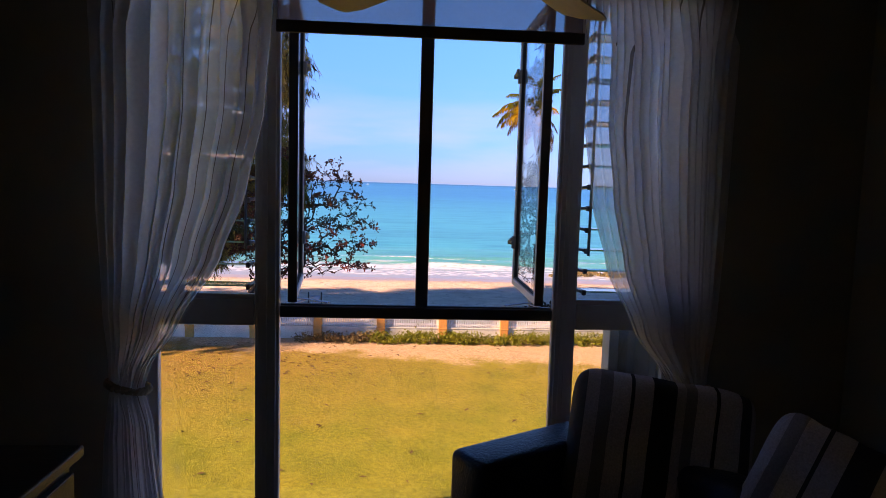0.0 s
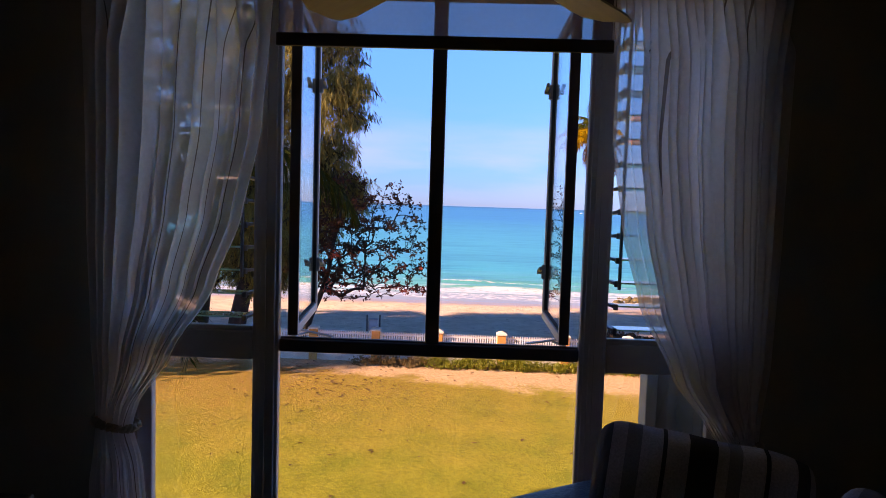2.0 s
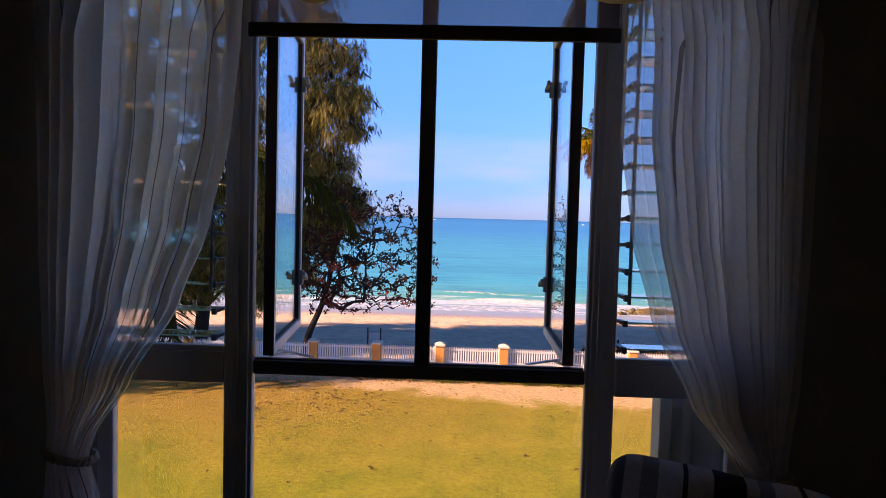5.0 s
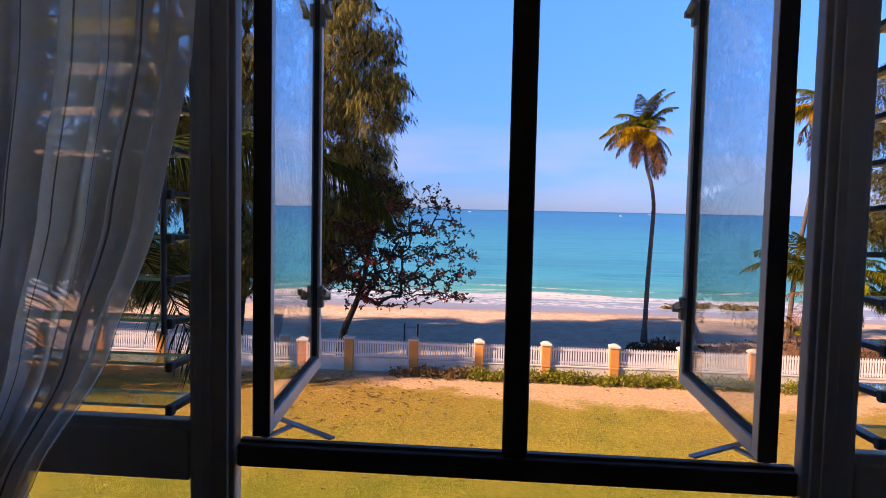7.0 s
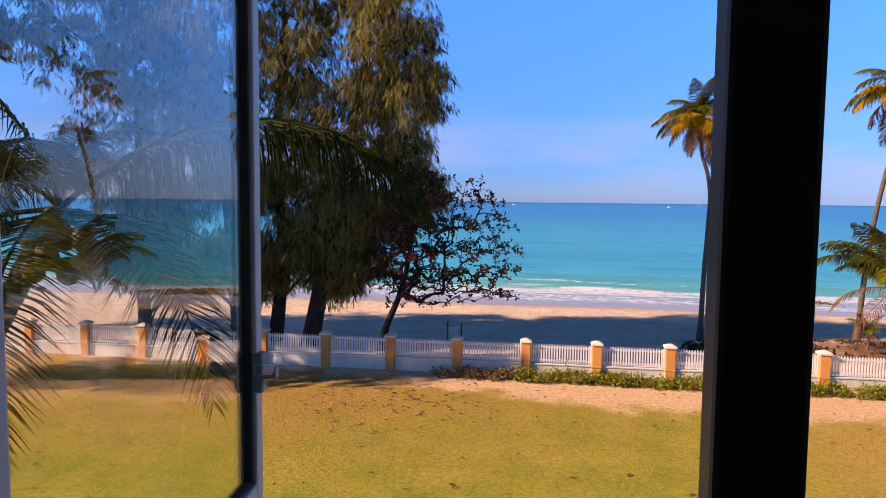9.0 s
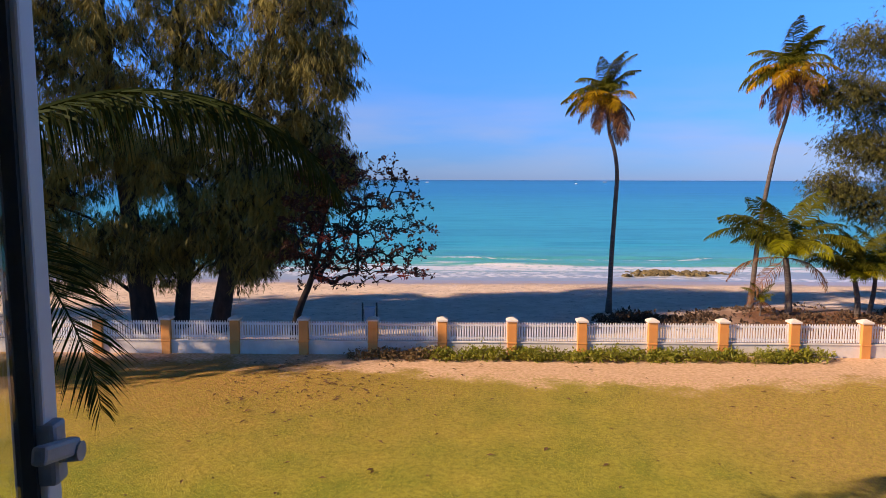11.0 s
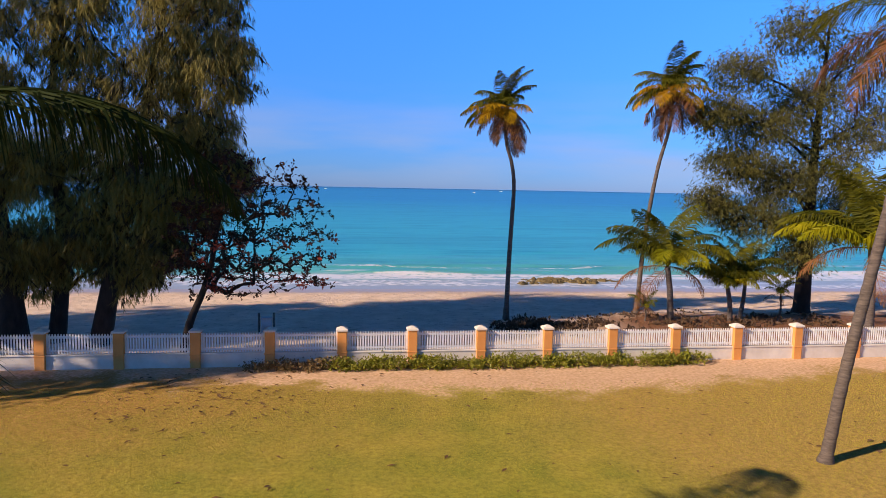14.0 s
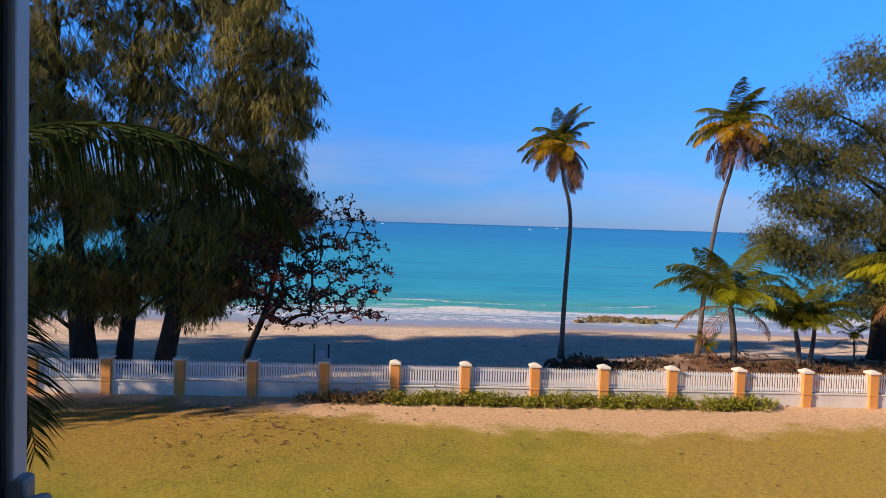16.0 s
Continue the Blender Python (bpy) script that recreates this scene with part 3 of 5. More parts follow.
def casement(hinge, free, side):
    """An outward-opened leaf: frame, pane, two latches, bottom stay. side: which way the room handles face."""
    h, f = Vector((*hinge, 0)), Vector((*free, 0))
    w = (f - h).length
    m = Matrix.Translation(h) @ Matrix.Rotation(math.atan2(f.y - h.y, f.x - h.x), 4, "Z")
    z0, z1, s, d = 1.012, 2.222, 0.036, 0.016
    bm = box(0, s, -d, d, z0, z1, 0.003)
    box(w - 0.028, w, -d, d, z0, z1, 0.003, bm)
    box(s, w - 0.028, -d, d, z0, z0 + 0.034, 0.003, bm)
    box(s, w - 0.028, -d, d, z1 - 0.034, z1, 0.003, bm)
    leaf = part("casement", bm, M_FRAME, win, "casement leaf standing open to the outside")
    leaf.matrix_basis = m
    bm = bmesh.new()
    for a, b, c, e in ((s, s + 0.006, z0 + 0.034, z1 - 0.034), (w - 0.034, w - 0.028, z0 + 0.034, z1 - 0.034), (s, w - 0.03, z0 + 0.034, z0 + 0.04), (s, w - 0.03, z1 - 0.04, z1 - 0.034)):
        box(a, b, -0.009, 0.009, c, e, bm=bm)
    part("gasket", bm, M_GASKET, leaf)
    # dark strip over the room-facing hinge edge, painted in for the shade there
    part("shade_strip", box(-0.005, 0.0, -d - 0.002, d + 0.002, z0, z1, 0.001), M_BLACK, leaf, "dark strip along the hinge edge standing for room-side shade")
    part("pane", box(s, w - 0.028, -0.0025, 0.0025, z0 + 0.034, z1 - 0.034), M_GLASS, leaf).visible_shadow = False
    for z in (1.222, 2.02):
        bm = box(w - 0.03, w - 0.004, side * 0.014 - 0.012, side * 0.014 + 0.012, z - 0.032, z + 0.032, 0.005)
        lever = box(-0.07, 0.0, -0.007, 0.007, -0.009, 0.009, 0.004)
        join(bm, lever, Matrix.Translation((w - 0.012, side * 0.036, z + 0.004)) @ Matrix.Rotation(radians(14), 4, "Y"))
        hub = tube([(w - 0.017, side * 0.015, z), (w - 0.017, side * 0.045, z)], [0.012, 0.010], 10)
        join(bm, hub)
        box(w - 0.004, w + 0.018, side * 0.002 - 0.008, side * 0.002 + 0.008, z - 0.02, z + 0.014, 0.004, bm)
        part("latch", bm, M_PLASTIC, leaf, "grey casement latch handle")
    return leaf


casement((-0.502, 0.012), (-0.558, 0.604), -1)
casement((0.494, 0.012), (0.500, 0.604), 1)
for sx_ in (-1, 1):
    bm = bmesh.new()
    for a, b in (((0.36, 0.03), (0.505, 0.135)), ((0.50, 0.022), (0.47, 0.10))):
        d = Vector((b[0] - a[0], b[1] - a[1], 0))
        arm = box(0, d.length, -0.008, 0.008, -0.0025, 0.0025, 0.001)
        join(bm, arm, Matrix.Translation((sx_ * a[0], a[1], 1.008 if b[1] > 0.12 else 1.0045)) @ Matrix.Rotation(math.atan2(d.y, sx_ * d.x), 4, "Z"))
    part("stay", bm, M_STEEL, win, "bluish steel friction stay")

# folded storm shutter outside
sh = thing("storm_shutter", "low grey ribbed shutter panel folded outside the window", "shutter")
for k in range(5):
    x = 0.895 + 0.05 * k
    m = Matrix.Translation((x, 0.155, 1.12)) @ Matrix.Rotation(radians(42 if k % 2 else -42), 4, "Z")
    part("slat", box(-0.034, 0.034, -0.003, 0.003, -1.1, -0.2, 0.001), M_SHUTTER, sh).matrix_basis = m
part("end_post", box(0.83, 0.872, 0.105, 0.20, 0.02, 0.93, 0.004), M_SHUTTER, sh)
part("track", box(0.83, 1.10, 0.105, 0.205, -0.03, 0.02, 0.003), M_SHUTTER, sh)

# ---- soft furnishings at the window ----
bl = thing("roller_blind", "half-rolled dark mesh roller blind with a brown bottom bar", "blind")
me = raw_mesh("fabric", [(-0.55, -0.065, 2.07), (0.603, -0.065, 2.07), (0.603, -0.063, 2.30), (-0.55, -0.063, 2.30)], [(0, 1, 2, 3)], M_BLIND)
me.uv_layers.new()
part("fabric", me, None, bl, "see-through dark mesh")
part("bottom_bar", box(-0.556, 0.61, -0.075, -0.057, 2.044, 2.088, 0.004), M_BAR, bl)
part("roller_tube", tube([(-0.57, -0.075, 2.315), (0.62, -0.075, 2.315)], [0.02, 0.02], 12), M_BAR, bl)
for x in (-0.575, 0.625):
    part("bracket", box(x - 0.004, x + 0.004, -0.10, -0.055, 2.29, 2.345, 0.001), M_BAR, bl)


def lerp(table, z):
    for (za, a), (zb, b) in zip(table, table[1:]):
        if za >= z >= zb:
            t = (za - z) / (za - zb)
            t = t * t * (3 - 2 * t) * 0.4 + t * 0.6
            return a + (b - a) * t
    return table[-1][1]


def curtain(side, inner, outer, folds, seed, gather=1.0, overlap=1.0):
    """A sheer panel on hooks, gathered into a rope tie."""
    rnd = random.Random(seed)
    wob = [(rnd.uniform(0.6, 1.5), rnd.uniform(0, 6.28)) for _ in range(5)]
    free = [(rnd.uniform(-0.5, 0.5), rnd.uniform(0.4, 1.3)) for _ in range(folds + 2)]
    cols, rows = 260, 90
    verts, uvs = [], []
    for j in range(rows + 1):
        z = 2.225 + (0.03 - 2.225) * j / rows
        xi, xo = lerp(inner, z), lerp(outer, z)
        tie = math.exp(-((z - 0.71) / 0.10) ** 2)
        top = max(0.0, min(1.0, (z - 2.02) / 0.18))
        for i in range(cols + 1):
            u = i / cols
            uu = u + (0.030 * math.sin(5 * u + wob[0][1]) + 0.016 * math.sin(13 * u + wob[3][1] + 0.5 * z)) * (1 - top)
            ph = 2 * math.pi * folds * uu
            y = math.sin(ph + 0.5 * math.sin(z * 1.3 + wob[1][1])) + 0.6 * math.sin(2.3 * ph * wob[2][0] / 1.2 + wob[2][1] + z * 0.8) * (1 - top)
            q = max(0.0, uu * folds)
            a0, a1 = free[int(q)][1], free[min(folds + 1, int(q) + 1)][1]
            size = (a0 + (a1 - a0) * (q - int(q))) * (1 - top) + top
            amp = 0.036 * size * (1 - 0.3 * tie) * (1 - 0.25 * top)
            x = xi + (xo - xi) * u ** gather + side * 0.042 * overlap * size * math.sin(ph + 0.6 * z + free[0][0]) * (1 - tie) * math.sin(math.pi * u) ** 0.5
            y = -0.125 + amp * y - 0.03 * tie - 0.04 * math.sin(math.pi * u) * max(0, 1 - abs(z - 1.2))
            zz = z + (0.012 * abs(math.sin(ph * 0.5)) if j == 0 else 0)
            verts.append((x, y, zz))
            uvs.append((u, z))
    w = cols + 1
    faces = [(j * w + i, j * w + i + 1, (j + 1) * w + i + 1, (j + 1) * w + i) for j in range(rows) for i in range(cols)]
    me = raw_mesh("cloth", verts, faces, M_SHEER, True)
    layer = me.uv_layers.new()
    for lp in me.loops:
        layer.data[lp.index].uv = uvs[lp.vertex_index]
    cu = thing("curtain", "sheer white curtain with thin dark stripes, tied back by rope", "curtain", "curtains at the window")
    part("cloth", me, None, cu)
    xa, xb = lerp(inner, 0.71), lerp(outer, 0.71)
    cx, rx = (xa + xb) / 2, abs(xb - xa) / 2 + 0.014
    bm = bmesh.new()
    for s in range(2):
        pts = []
        for k in range(49):
            a = 2 * math.pi * k / 48
            tw = a * 11 + s * math.pi
            pts.append((cx + (rx + 0.008 * math.cos(tw)) * math.cos(a), -0.155 + (0.055 + 0.008 * math.cos(tw)) * math.sin(a), 0.715 + side * 0.22 * (rx * math.cos(a)) + 0.008 * math.sin(tw)))
        tube(pts, [0.009] * 49, 6, bm)
    part("tieback", bm, M_ROPE, cu, "twisted beige rope tieback", True)
    for k in range(folds):
        x = lerp(inner, 2.22) + (lerp(outer, 2.22) - lerp(inner, 2.22)) * (k + 0.5) / folds
        part("hook", tube([(x, -0.125, 2.20), (x, -0.12, 2.245), (x, -0.115, 2.262)], [0.004, 0.004, 0.003], 6), M_FRAME, cu)
    return cu


curtain(-1, ((2.3, -0.54), (1.75, -0.585), (1.45, -0.65), (1.2, -0.745), (0.95, -0.90), (0.78, -1.005), (0.71, -1.02), (0.55, -1.0), (0.0, -0.945)),
        ((2.3, -1.20), (1.4, -1.19), (1.0, -1.17), (0.71, -1.135), (0.5, -1.17), (0.0, -1.19)), 11, 4, 1.0, 0.55)
curtain(1, ((2.3, 0.60), (1.75, 0.60), (1.45, 0.645), (1.2, 0.715), (0.95, 0.84), (0.78, 0.965), (0.71, 1.01), (0.55, 1.0), (0.0, 0.96)),
        ((2.3, 1.18), (1.4, 1.175), (1.0, 1.165), (0.71, 1.13), (0.5, 1.15), (0.0, 1.18)), 19, 9, 1.0, 1.15)
solid("curtain_track", box(-1.45, 1.5, -0.14, -0.10, 2.262, 2.285, 0.004), M_DARKWOOD, "dark wooden curtain track over the window", "curtain track")

# ---- ceiling fan ----
fan = thing("ceiling_fan", "five-bladed ceiling fan with beige blades, at rest", "ceiling fan", at=Matrix.Translation((0.11, -1.0, 0)))
part("canopy", tube([(0, 0, 2.44), (0, 0, 2.40), (0, 0, 2.375)], [0.075, 0.07, 0.03], 24), M_FANBODY, fan, smooth=True)
part("downrod", tube([(0, 0, 2.39), (0, 0, 2.15)], [0.012, 0.012], 10), M_FANBODY, fan, smooth=True)
part("motor", tube([(0, 0, 2.20), (0, 0, 2.185), (0, 0, 2.10), (0, 0, 2.065), (0, 0, 2.05)], [0.04, 0.10, 0.12, 0.10, 0.05], 28), M_FANBODY, fan, smooth=True)
bm = bmesh.new()
outline = ((0.17, -0.055), (0.62, -0.078), (0.69, -0.066), (0.705, -0.045), (0.705, 0.03), (0.66, 0.075), (0.6, 0.078), (0.17, 0.055))
lo = [bm.verts.new((x, y, -0.003)) for x, y in outline]
hi = [bm.verts.new((x, y, 0.003)) for x, y in outline]
bm.faces.new(lo[::-1]), bm.faces.new(hi)
for k in range(len(outline)):
    bm.faces.new((lo[k], lo[(k + 1) % 8], hi[(k + 1) % 8], hi[k]))
bmesh.ops.recalc_face_normals(bm, faces=bm.faces)
fan_me = mesh_of("fan_blade", bm, M_BLADE)
iron_me = mesh_of("blade_iron", box(0.09, 0.23, -0.02, 0.02, -0.012, -0.004, 0.003), M_FANBODY)
for k in range(5):
    m = Matrix.Translation((0, 0, 2.06)) @ Matrix.Rotation(radians(55 + 72 * k), 4, "Z") @ Matrix.Rotation(radians(10), 4, "X") @ Matrix.Diagonal((1.04, 1, 1, 1))
    part("fan_blade", fan_me, None, fan).matrix_basis = m
    part("blade_iron", iron_me, None, fan).matrix_basis = m

# ---- sofa and cushions ----
SOFA = Matrix.Translation((0.60, -0.20, 0)) @ Matrix.Rotation(math.atan2(-0.86, 0.51), 4, "Z")
# local x runs along the back, local -y towards the sitter's knees
sofa = thing("sofa", "dark navy leather sofa standing slantwise by the window", "sofa", at=SOFA)
bm = box(0.0, 1.75, -0.60, 0.14, 0.08, 0.24, 0.03, seg=3)
part("base", bm, M_SOFA, sofa, smooth=True)
part("backrest", box(0.0, 1.75, 0.0, 0.18, 0.22, 0.60, 0.06, seg=4), M_SOFA, sofa, smooth=True)
for x in (0.0, 1.59):
    bm = box(x - 0.01, x + 0.17, -0.575, 0.06, 0.22, 0.615, 0.03, seg=4)
    part("armrest", bm, M_SOFA, sofa, smooth=True)
for x in (0.17, 0.88):
    part("seat_cushion", box(x, x + 0.70, -0.60, 0.02, 0.23, 0.36, 0.04, seg=4), M_SOFA, sofa, smooth=True)
for x in (0.06, 1.68):
    for y in (-0.52, 0.08):
        part("leg", tube([(x, y, 0.0), (x, y, 0.11)], [0.02, 0.028], 10), M_DARKWOOD, sofa)


def striped():
    m, n, l = nodes_of("striped_cloth")
    p = n["Principled BSDF"]
    co = n.new("ShaderNodeTexCoord").outputs["Object"]
    s = n.new("ShaderNodeSeparateXYZ")
    l.new(co, s.inputs[0])
    r = n.new("ShaderNodeValToRGB")
    r.color_ramp.interpolation = "CONSTANT"
    cols = ((0.0, 0.06), (0.06, 0.30), (0.13, 0.16), (0.20, 0.34), (0.30, 0.03), (0.32, 0.30), (0.42, 0.025), (0.55, 0.26), (0.60, 0.14), (0.66, 0.32), (0.76, 0.02), (0.78, 0.30), (0.90, 0.05), (0.96, 0.25))
    el = r.color_ramp.elements
    for k, (at, v) in enumerate(cols):
        e = el[k] if k < 2 else el.new(at)
        e.position = at
        e.color = (min(1, v * 2.4), min(1, v * 2.35), min(1, v * 2.5), 1)
    l.new(ramp_node(n, l, s.outputs["X"], -0.3, 0.3), r.inputs[0])
    fz = noise_node(n, l, co, 160.0, 3)
    l.new(mix_node(n, l, ramp_node(n, l, fz, 0.3, 0.7, 0, 0.35), r.outputs[0], (0.12, 0.11, 0.12)), p.inputs["Base Color"])
    p.inputs["Roughness"].default_value = 0.95
    p.inputs["Specular IOR Level"].default_value = 0.1
    b = n.new("ShaderNodeBump")
    b.inputs["Strength"].default_value, b.inputs["Distance"].default_value = 0.4, 0.004
    l.new(fz, b.inputs["Height"]), l.new(b.outputs[0], p.inputs["Normal"])
    return m


M_STRIPE = striped()


def cushion(m, w, h, seed):
    """A stuffed square cushion, local x wide, z high, pinched at its corners."""
    bm = bmesh.new()
    nn = 22
    for sgn in (1, -1):
        grid = []
        for j in range(nn + 1):
            row = []
            for i in range(nn + 1):
                a, b = 2 * i / nn - 1, 2 * j / nn - 1
                puff = max(0.0, (1 - a ** 4) * (1 - b ** 4)) ** 0.42
                rnd_c = 1 - 0.13 * (a * b) ** 4
                sag = 0.035 * noise.noise((a * 1.6 + seed, b * 1.6, sgn))
                pull = 1 - 0.06 * (1 - abs(a) ** 2) * abs(b) ** 6
                px, pz = a * w / 2 * (1 - 0.05 * (1 - b * b) * abs(a) ** 6) * rnd_c, b * h / 2 * pull * rnd_c
                row.append(bm.verts.new((px, sgn * (0.085 * puff + sag * puff), pz + 0.012 * noise.noise((a * 3, seed, b)))))
            grid.append(row)
        for j in range(nn):
            for i in range(nn):
                f = (grid[j][i], grid[j][i + 1], grid[j + 1][i + 1], grid[j + 1][i])
                bm.faces.new(f if sgn < 0 else f[::-1])
    bmesh.ops.remove_doubles(bm, verts=bm.verts, dist=0.0005)
    ob = thing("cushion", "striped grey and black cloth cushion leaning on the sofa", "cushion", "cushions on the sofa", at=m)
    part("cover", bm, M_STRIPE, ob, smooth=True)
    return ob


cushion(Matrix.Translation((0.815, -0.50, 0.618)) @ Matrix.Rotation(radians(-15), 4, "Z") @ Matrix.Rotation(radians(5.5), 4, "Y") @ Matrix.Rotation(radians(-14), 4, "X"), 0.64, 0.50, 1.0)
cushion(Matrix.Translation((1.20, -0.90, 0.58)) @ Matrix.Rotation(radians(-42), 4, "Z") @ Matrix.Rotation(radians(18), 4, "Y") @ Matrix.Rotation(radians(-20), 4, "X"), 0.54, 0.46, 7.0)

# ---- cabinet and screen on the other side ----
cab = thing("cabinet", "low dark wooden cabinet against the side wall", "cabinet")
part("body", box(-1.58, -0.97, -2.25, -0.82, 0.0, 0.72, 0.006), M_DARKWOOD, cab)
part("top", box(-1.60, -0.94, -2.27, -0.80, 0.72, 0.752, 0.006), M_DARKWOOD, cab)
for k in range(3):
    y = -2.2 + 0.46 * k
    d = part("door", box(-0.968, -0.95, y, y + 0.44, 0.08, 0.69, 0.004), M_DARKWOOD, cab)
    part("handle", tube([(-0.94, y + 0.38, 0.36), (-0.94, y + 0.38, 0.46)], [0.005, 0.005], 8), M_STEEL, d)
tv = thing("television", "switched-off black television on the cabinet", "television")
part("stand", box(-1.40, -1.18, -1.72, -1.38, 0.752, 0.768, 0.004), M_GASKET, tv)
part("neck", box(-1.30, -1.27, -1.60, -1.50, 0.765, 0.86, 0.003), M_GASKET, tv)
part("screen", box(-1.31, -1.265, -2.0, -1.02, 0.85, 1.42, 0.006), M_GASKET, tv)
# ---- fence ----
FY, SP, X5 = 20.6, 2.211, -0.6
pillar_xs = [X5 + (k - 5) * SP for k in range(-4, 22)]
bm = box(pillar_xs[0], pillar_xs[-1], FY - 0.06, FY + 0.08, G - 0.2, G + 0.40, 0.01)
box(pillar_xs[0], pillar_xs[-1], FY - 0.085, FY + 0.105, G + 0.40, G + 0.45, 0.012, bm)
solid("wall_garden", bm, M_LOWWALL, "low whitewashed garden wall under the picket fence", "wall", "structure")
pil = thing("fence_pillar", "square orange fence pillar with a pale pointed cap", "pillar", "pillars of the garden fence", at=Matrix.Translation((pillar_xs[0], FY, G)))
part("shaft", box(-0.145, 0.145, -0.145, 0.145, -0.1, 1.10, 0.012), M_PILLAR, pil)
part("band", box(-0.16, 0.16, -0.16, 0.16, 0.395, 0.445, 0.01), M_PILLAR, pil)
bm = box(-0.185, 0.185, -0.185, 0.185, 1.10, 1.165, 0.012)
tip = bmesh.new()
bmesh.ops.create_cone(tip, cap_ends=True, segments=4, radius1=0.25, radius2=0.05, depth=0.07)
join(bm, tip, Matrix.Translation((0, 0, 1.20)) @ Matrix.Rotation(radians(45), 4, "Z"))
part("cap", bm, M_CAP, pil, "pale weathered cap")
for x in pillar_xs[1:]:
    copy_thing(pil, Matrix.Translation((x, FY, G)))
pan = thing("fence_panel", "white painted picket fence panel between two pillars", "fence panel", "panels of the garden fence", at=Matrix.Translation((pillar_xs[0] + SP / 2, FY, G)))
half = SP / 2 - 0.15
for s in (-1, 1):
    part("stile", box(s * half - 0.05 if s > 0 else -half, s * half if s > 0 else -half + 0.05, -0.02, 0.025, 0.47, 1.06, 0.003), M_PICKET, pan)
for z in (0.52, 0.93):
    part("rail", box(-half + 0.05, half - 0.05, 0.0, 0.022, z, z + 0.07, 0.003), M_PICKET, pan)
bm = box(-0.021, 0.021, -0.018, -0.001, 0.47, 1.03)
join(bm, box(-0.014, 0.014, -0.017, -0.002, 1.03, 1.065))
picket_me = mesh_of("picket", bm, M_PICKET)
N_P = 22
for k in range(N_P):
    part("picket", picket_me, None, pan).matrix_basis = Matrix.Translation((-half + 0.09 + (2 * half - 0.18) * k / (N_P - 1), 0, 0))
for x in pillar_xs[1:-1]:
    copy_thing(pan, Matrix.Translation((x + SP / 2, FY, G)))


# ---- palms ----
def frond_mesh(name, length, a0, a1, leaflets, leaf, material, hang, seed, width=0.03, curl=0.0):
    """A pinnate frond along local x. a0, a1: its slope in degrees at foot and tip; hang: how far the leaflets droop."""
    rnd = random.Random(seed)
    n = 18
    p, pts = Vector((0, 0, 0)), []
    for i in range(n + 1):
        pts.append(p.copy())
        a = radians(a0 + (a1 - a0) * (i / n) ** 1.25)
        p = p + Vector((math.cos(a), curl * (i / n) ** 2, math.sin(a))) * (length / n)
    verts, faces = [], []
    for i, q in enumerate(pts):
        r = 0.022 * length / 2.5 * (1 - 0.85 * i / n)
        for dy, dz in ((-r, 0), (0, r), (r, 0), (0, -r)):
            verts.append((q.x, q.y + dy, q.z + dz))
    for i in range(n):
        for k in range(4):
            faces.append((i * 4 + k, i * 4 + (k + 1) % 4, i * 4 + 4 + (k + 1) % 4, i * 4 + 4 + k))
    for i in range(leaflets):
        s = 0.12 + 0.88 * i / (leaflets - 1)
        k = min(int(s * n), n - 1)
        t = s * n - k
        q = pts[k].lerp(pts[k + 1], t)
        d = (pts[k + 1] - pts[k]).normalized()
        up = d.cross(Vector((0, 1, 0))).normalized() * -1
        if up.z < 0 and abs(d.z) < 0.99:
            up = -up
        ll = leaf * (0.45 + 0.55 * math.sin(math.pi * min(1, 0.18 + 0.75 * s))) * (1 - 0.55 * max(0, s - 0.75) / 0.25)
        for side in (-1, 1):
            if rnd.random() < 0.06:
                continue
            l2 = ll * rnd.uniform(0.8, 1.12)
            fwd = 0.35 + 0.9 * s * s + rnd.uniform(-0.12, 0.12)
            out = (Vector((0, side, 0)) * 1.0 + d * fwd + up * rnd.uniform(0.0, 0.25)).normalized()
            h = hang * rnd.uniform(0.7, 1.3)
            m1 = q + out * l2 * 0.5 + Vector((0, 0, -0.18 * h * l2))
            o2 = (out * (1 - 0.55 * h) + Vector((0, 0, -h))).normalized()
            m2 = m1 + o2 * l2 * 0.5
            tw = rnd.uniform(-1.2, 1.2)
            wv = (d * math.cos(tw) + out.cross(d) * math.sin(tw)) * width * 0.5
            b = len(verts)
            verts += [q - wv * 0.6, q + wv * 0.6, m1 - wv, m1 + wv, m2]
            faces += [(b, b + 1, b + 3, b + 2), (b + 2, b + 3, b + 4)]
    return raw_mesh(name, verts, faces, material)


FAR_GREEN = [frond_mesh("frond", 2.05, a0, a1, 70, 0.58, M_FROND, h, s, 0.038) for a0, a1, h, s in ((86, 18, 0.75, 1), (64, -28, 0.85, 2), (40, -62, 0.95, 3), (74, -8, 0.8, 4), (14, -70, 0.95, 10))]
FAR_YELLOW = [frond_mesh("frond", 2.1, a0, a1, 66, 0.76, M_FROND_YELLOW, h + 0.25, s, 0.042) for a0, a1, h, s in ((20, -45, 0.7, 5), (0, -60, 0.9, 6))]
FAR_DRY = [frond_mesh("dry_frond", 1.95, a0, a1, 52, 0.6, M_FROND_DRY, h + 0.1, s, 0.04) for a0, a1, h, s in ((-45, -86, 0.9, 7), (-68, -92, 0.8, 8), (-20, -72, 0.9, 9))]


def rot(az, roll=0.0, scale=1.0):
    return Matrix.Rotation(radians(az), 4, "Z") @ Matrix.Rotation(radians(roll), 4, "X") @ Matrix.Diagonal((scale, scale, scale, 1))


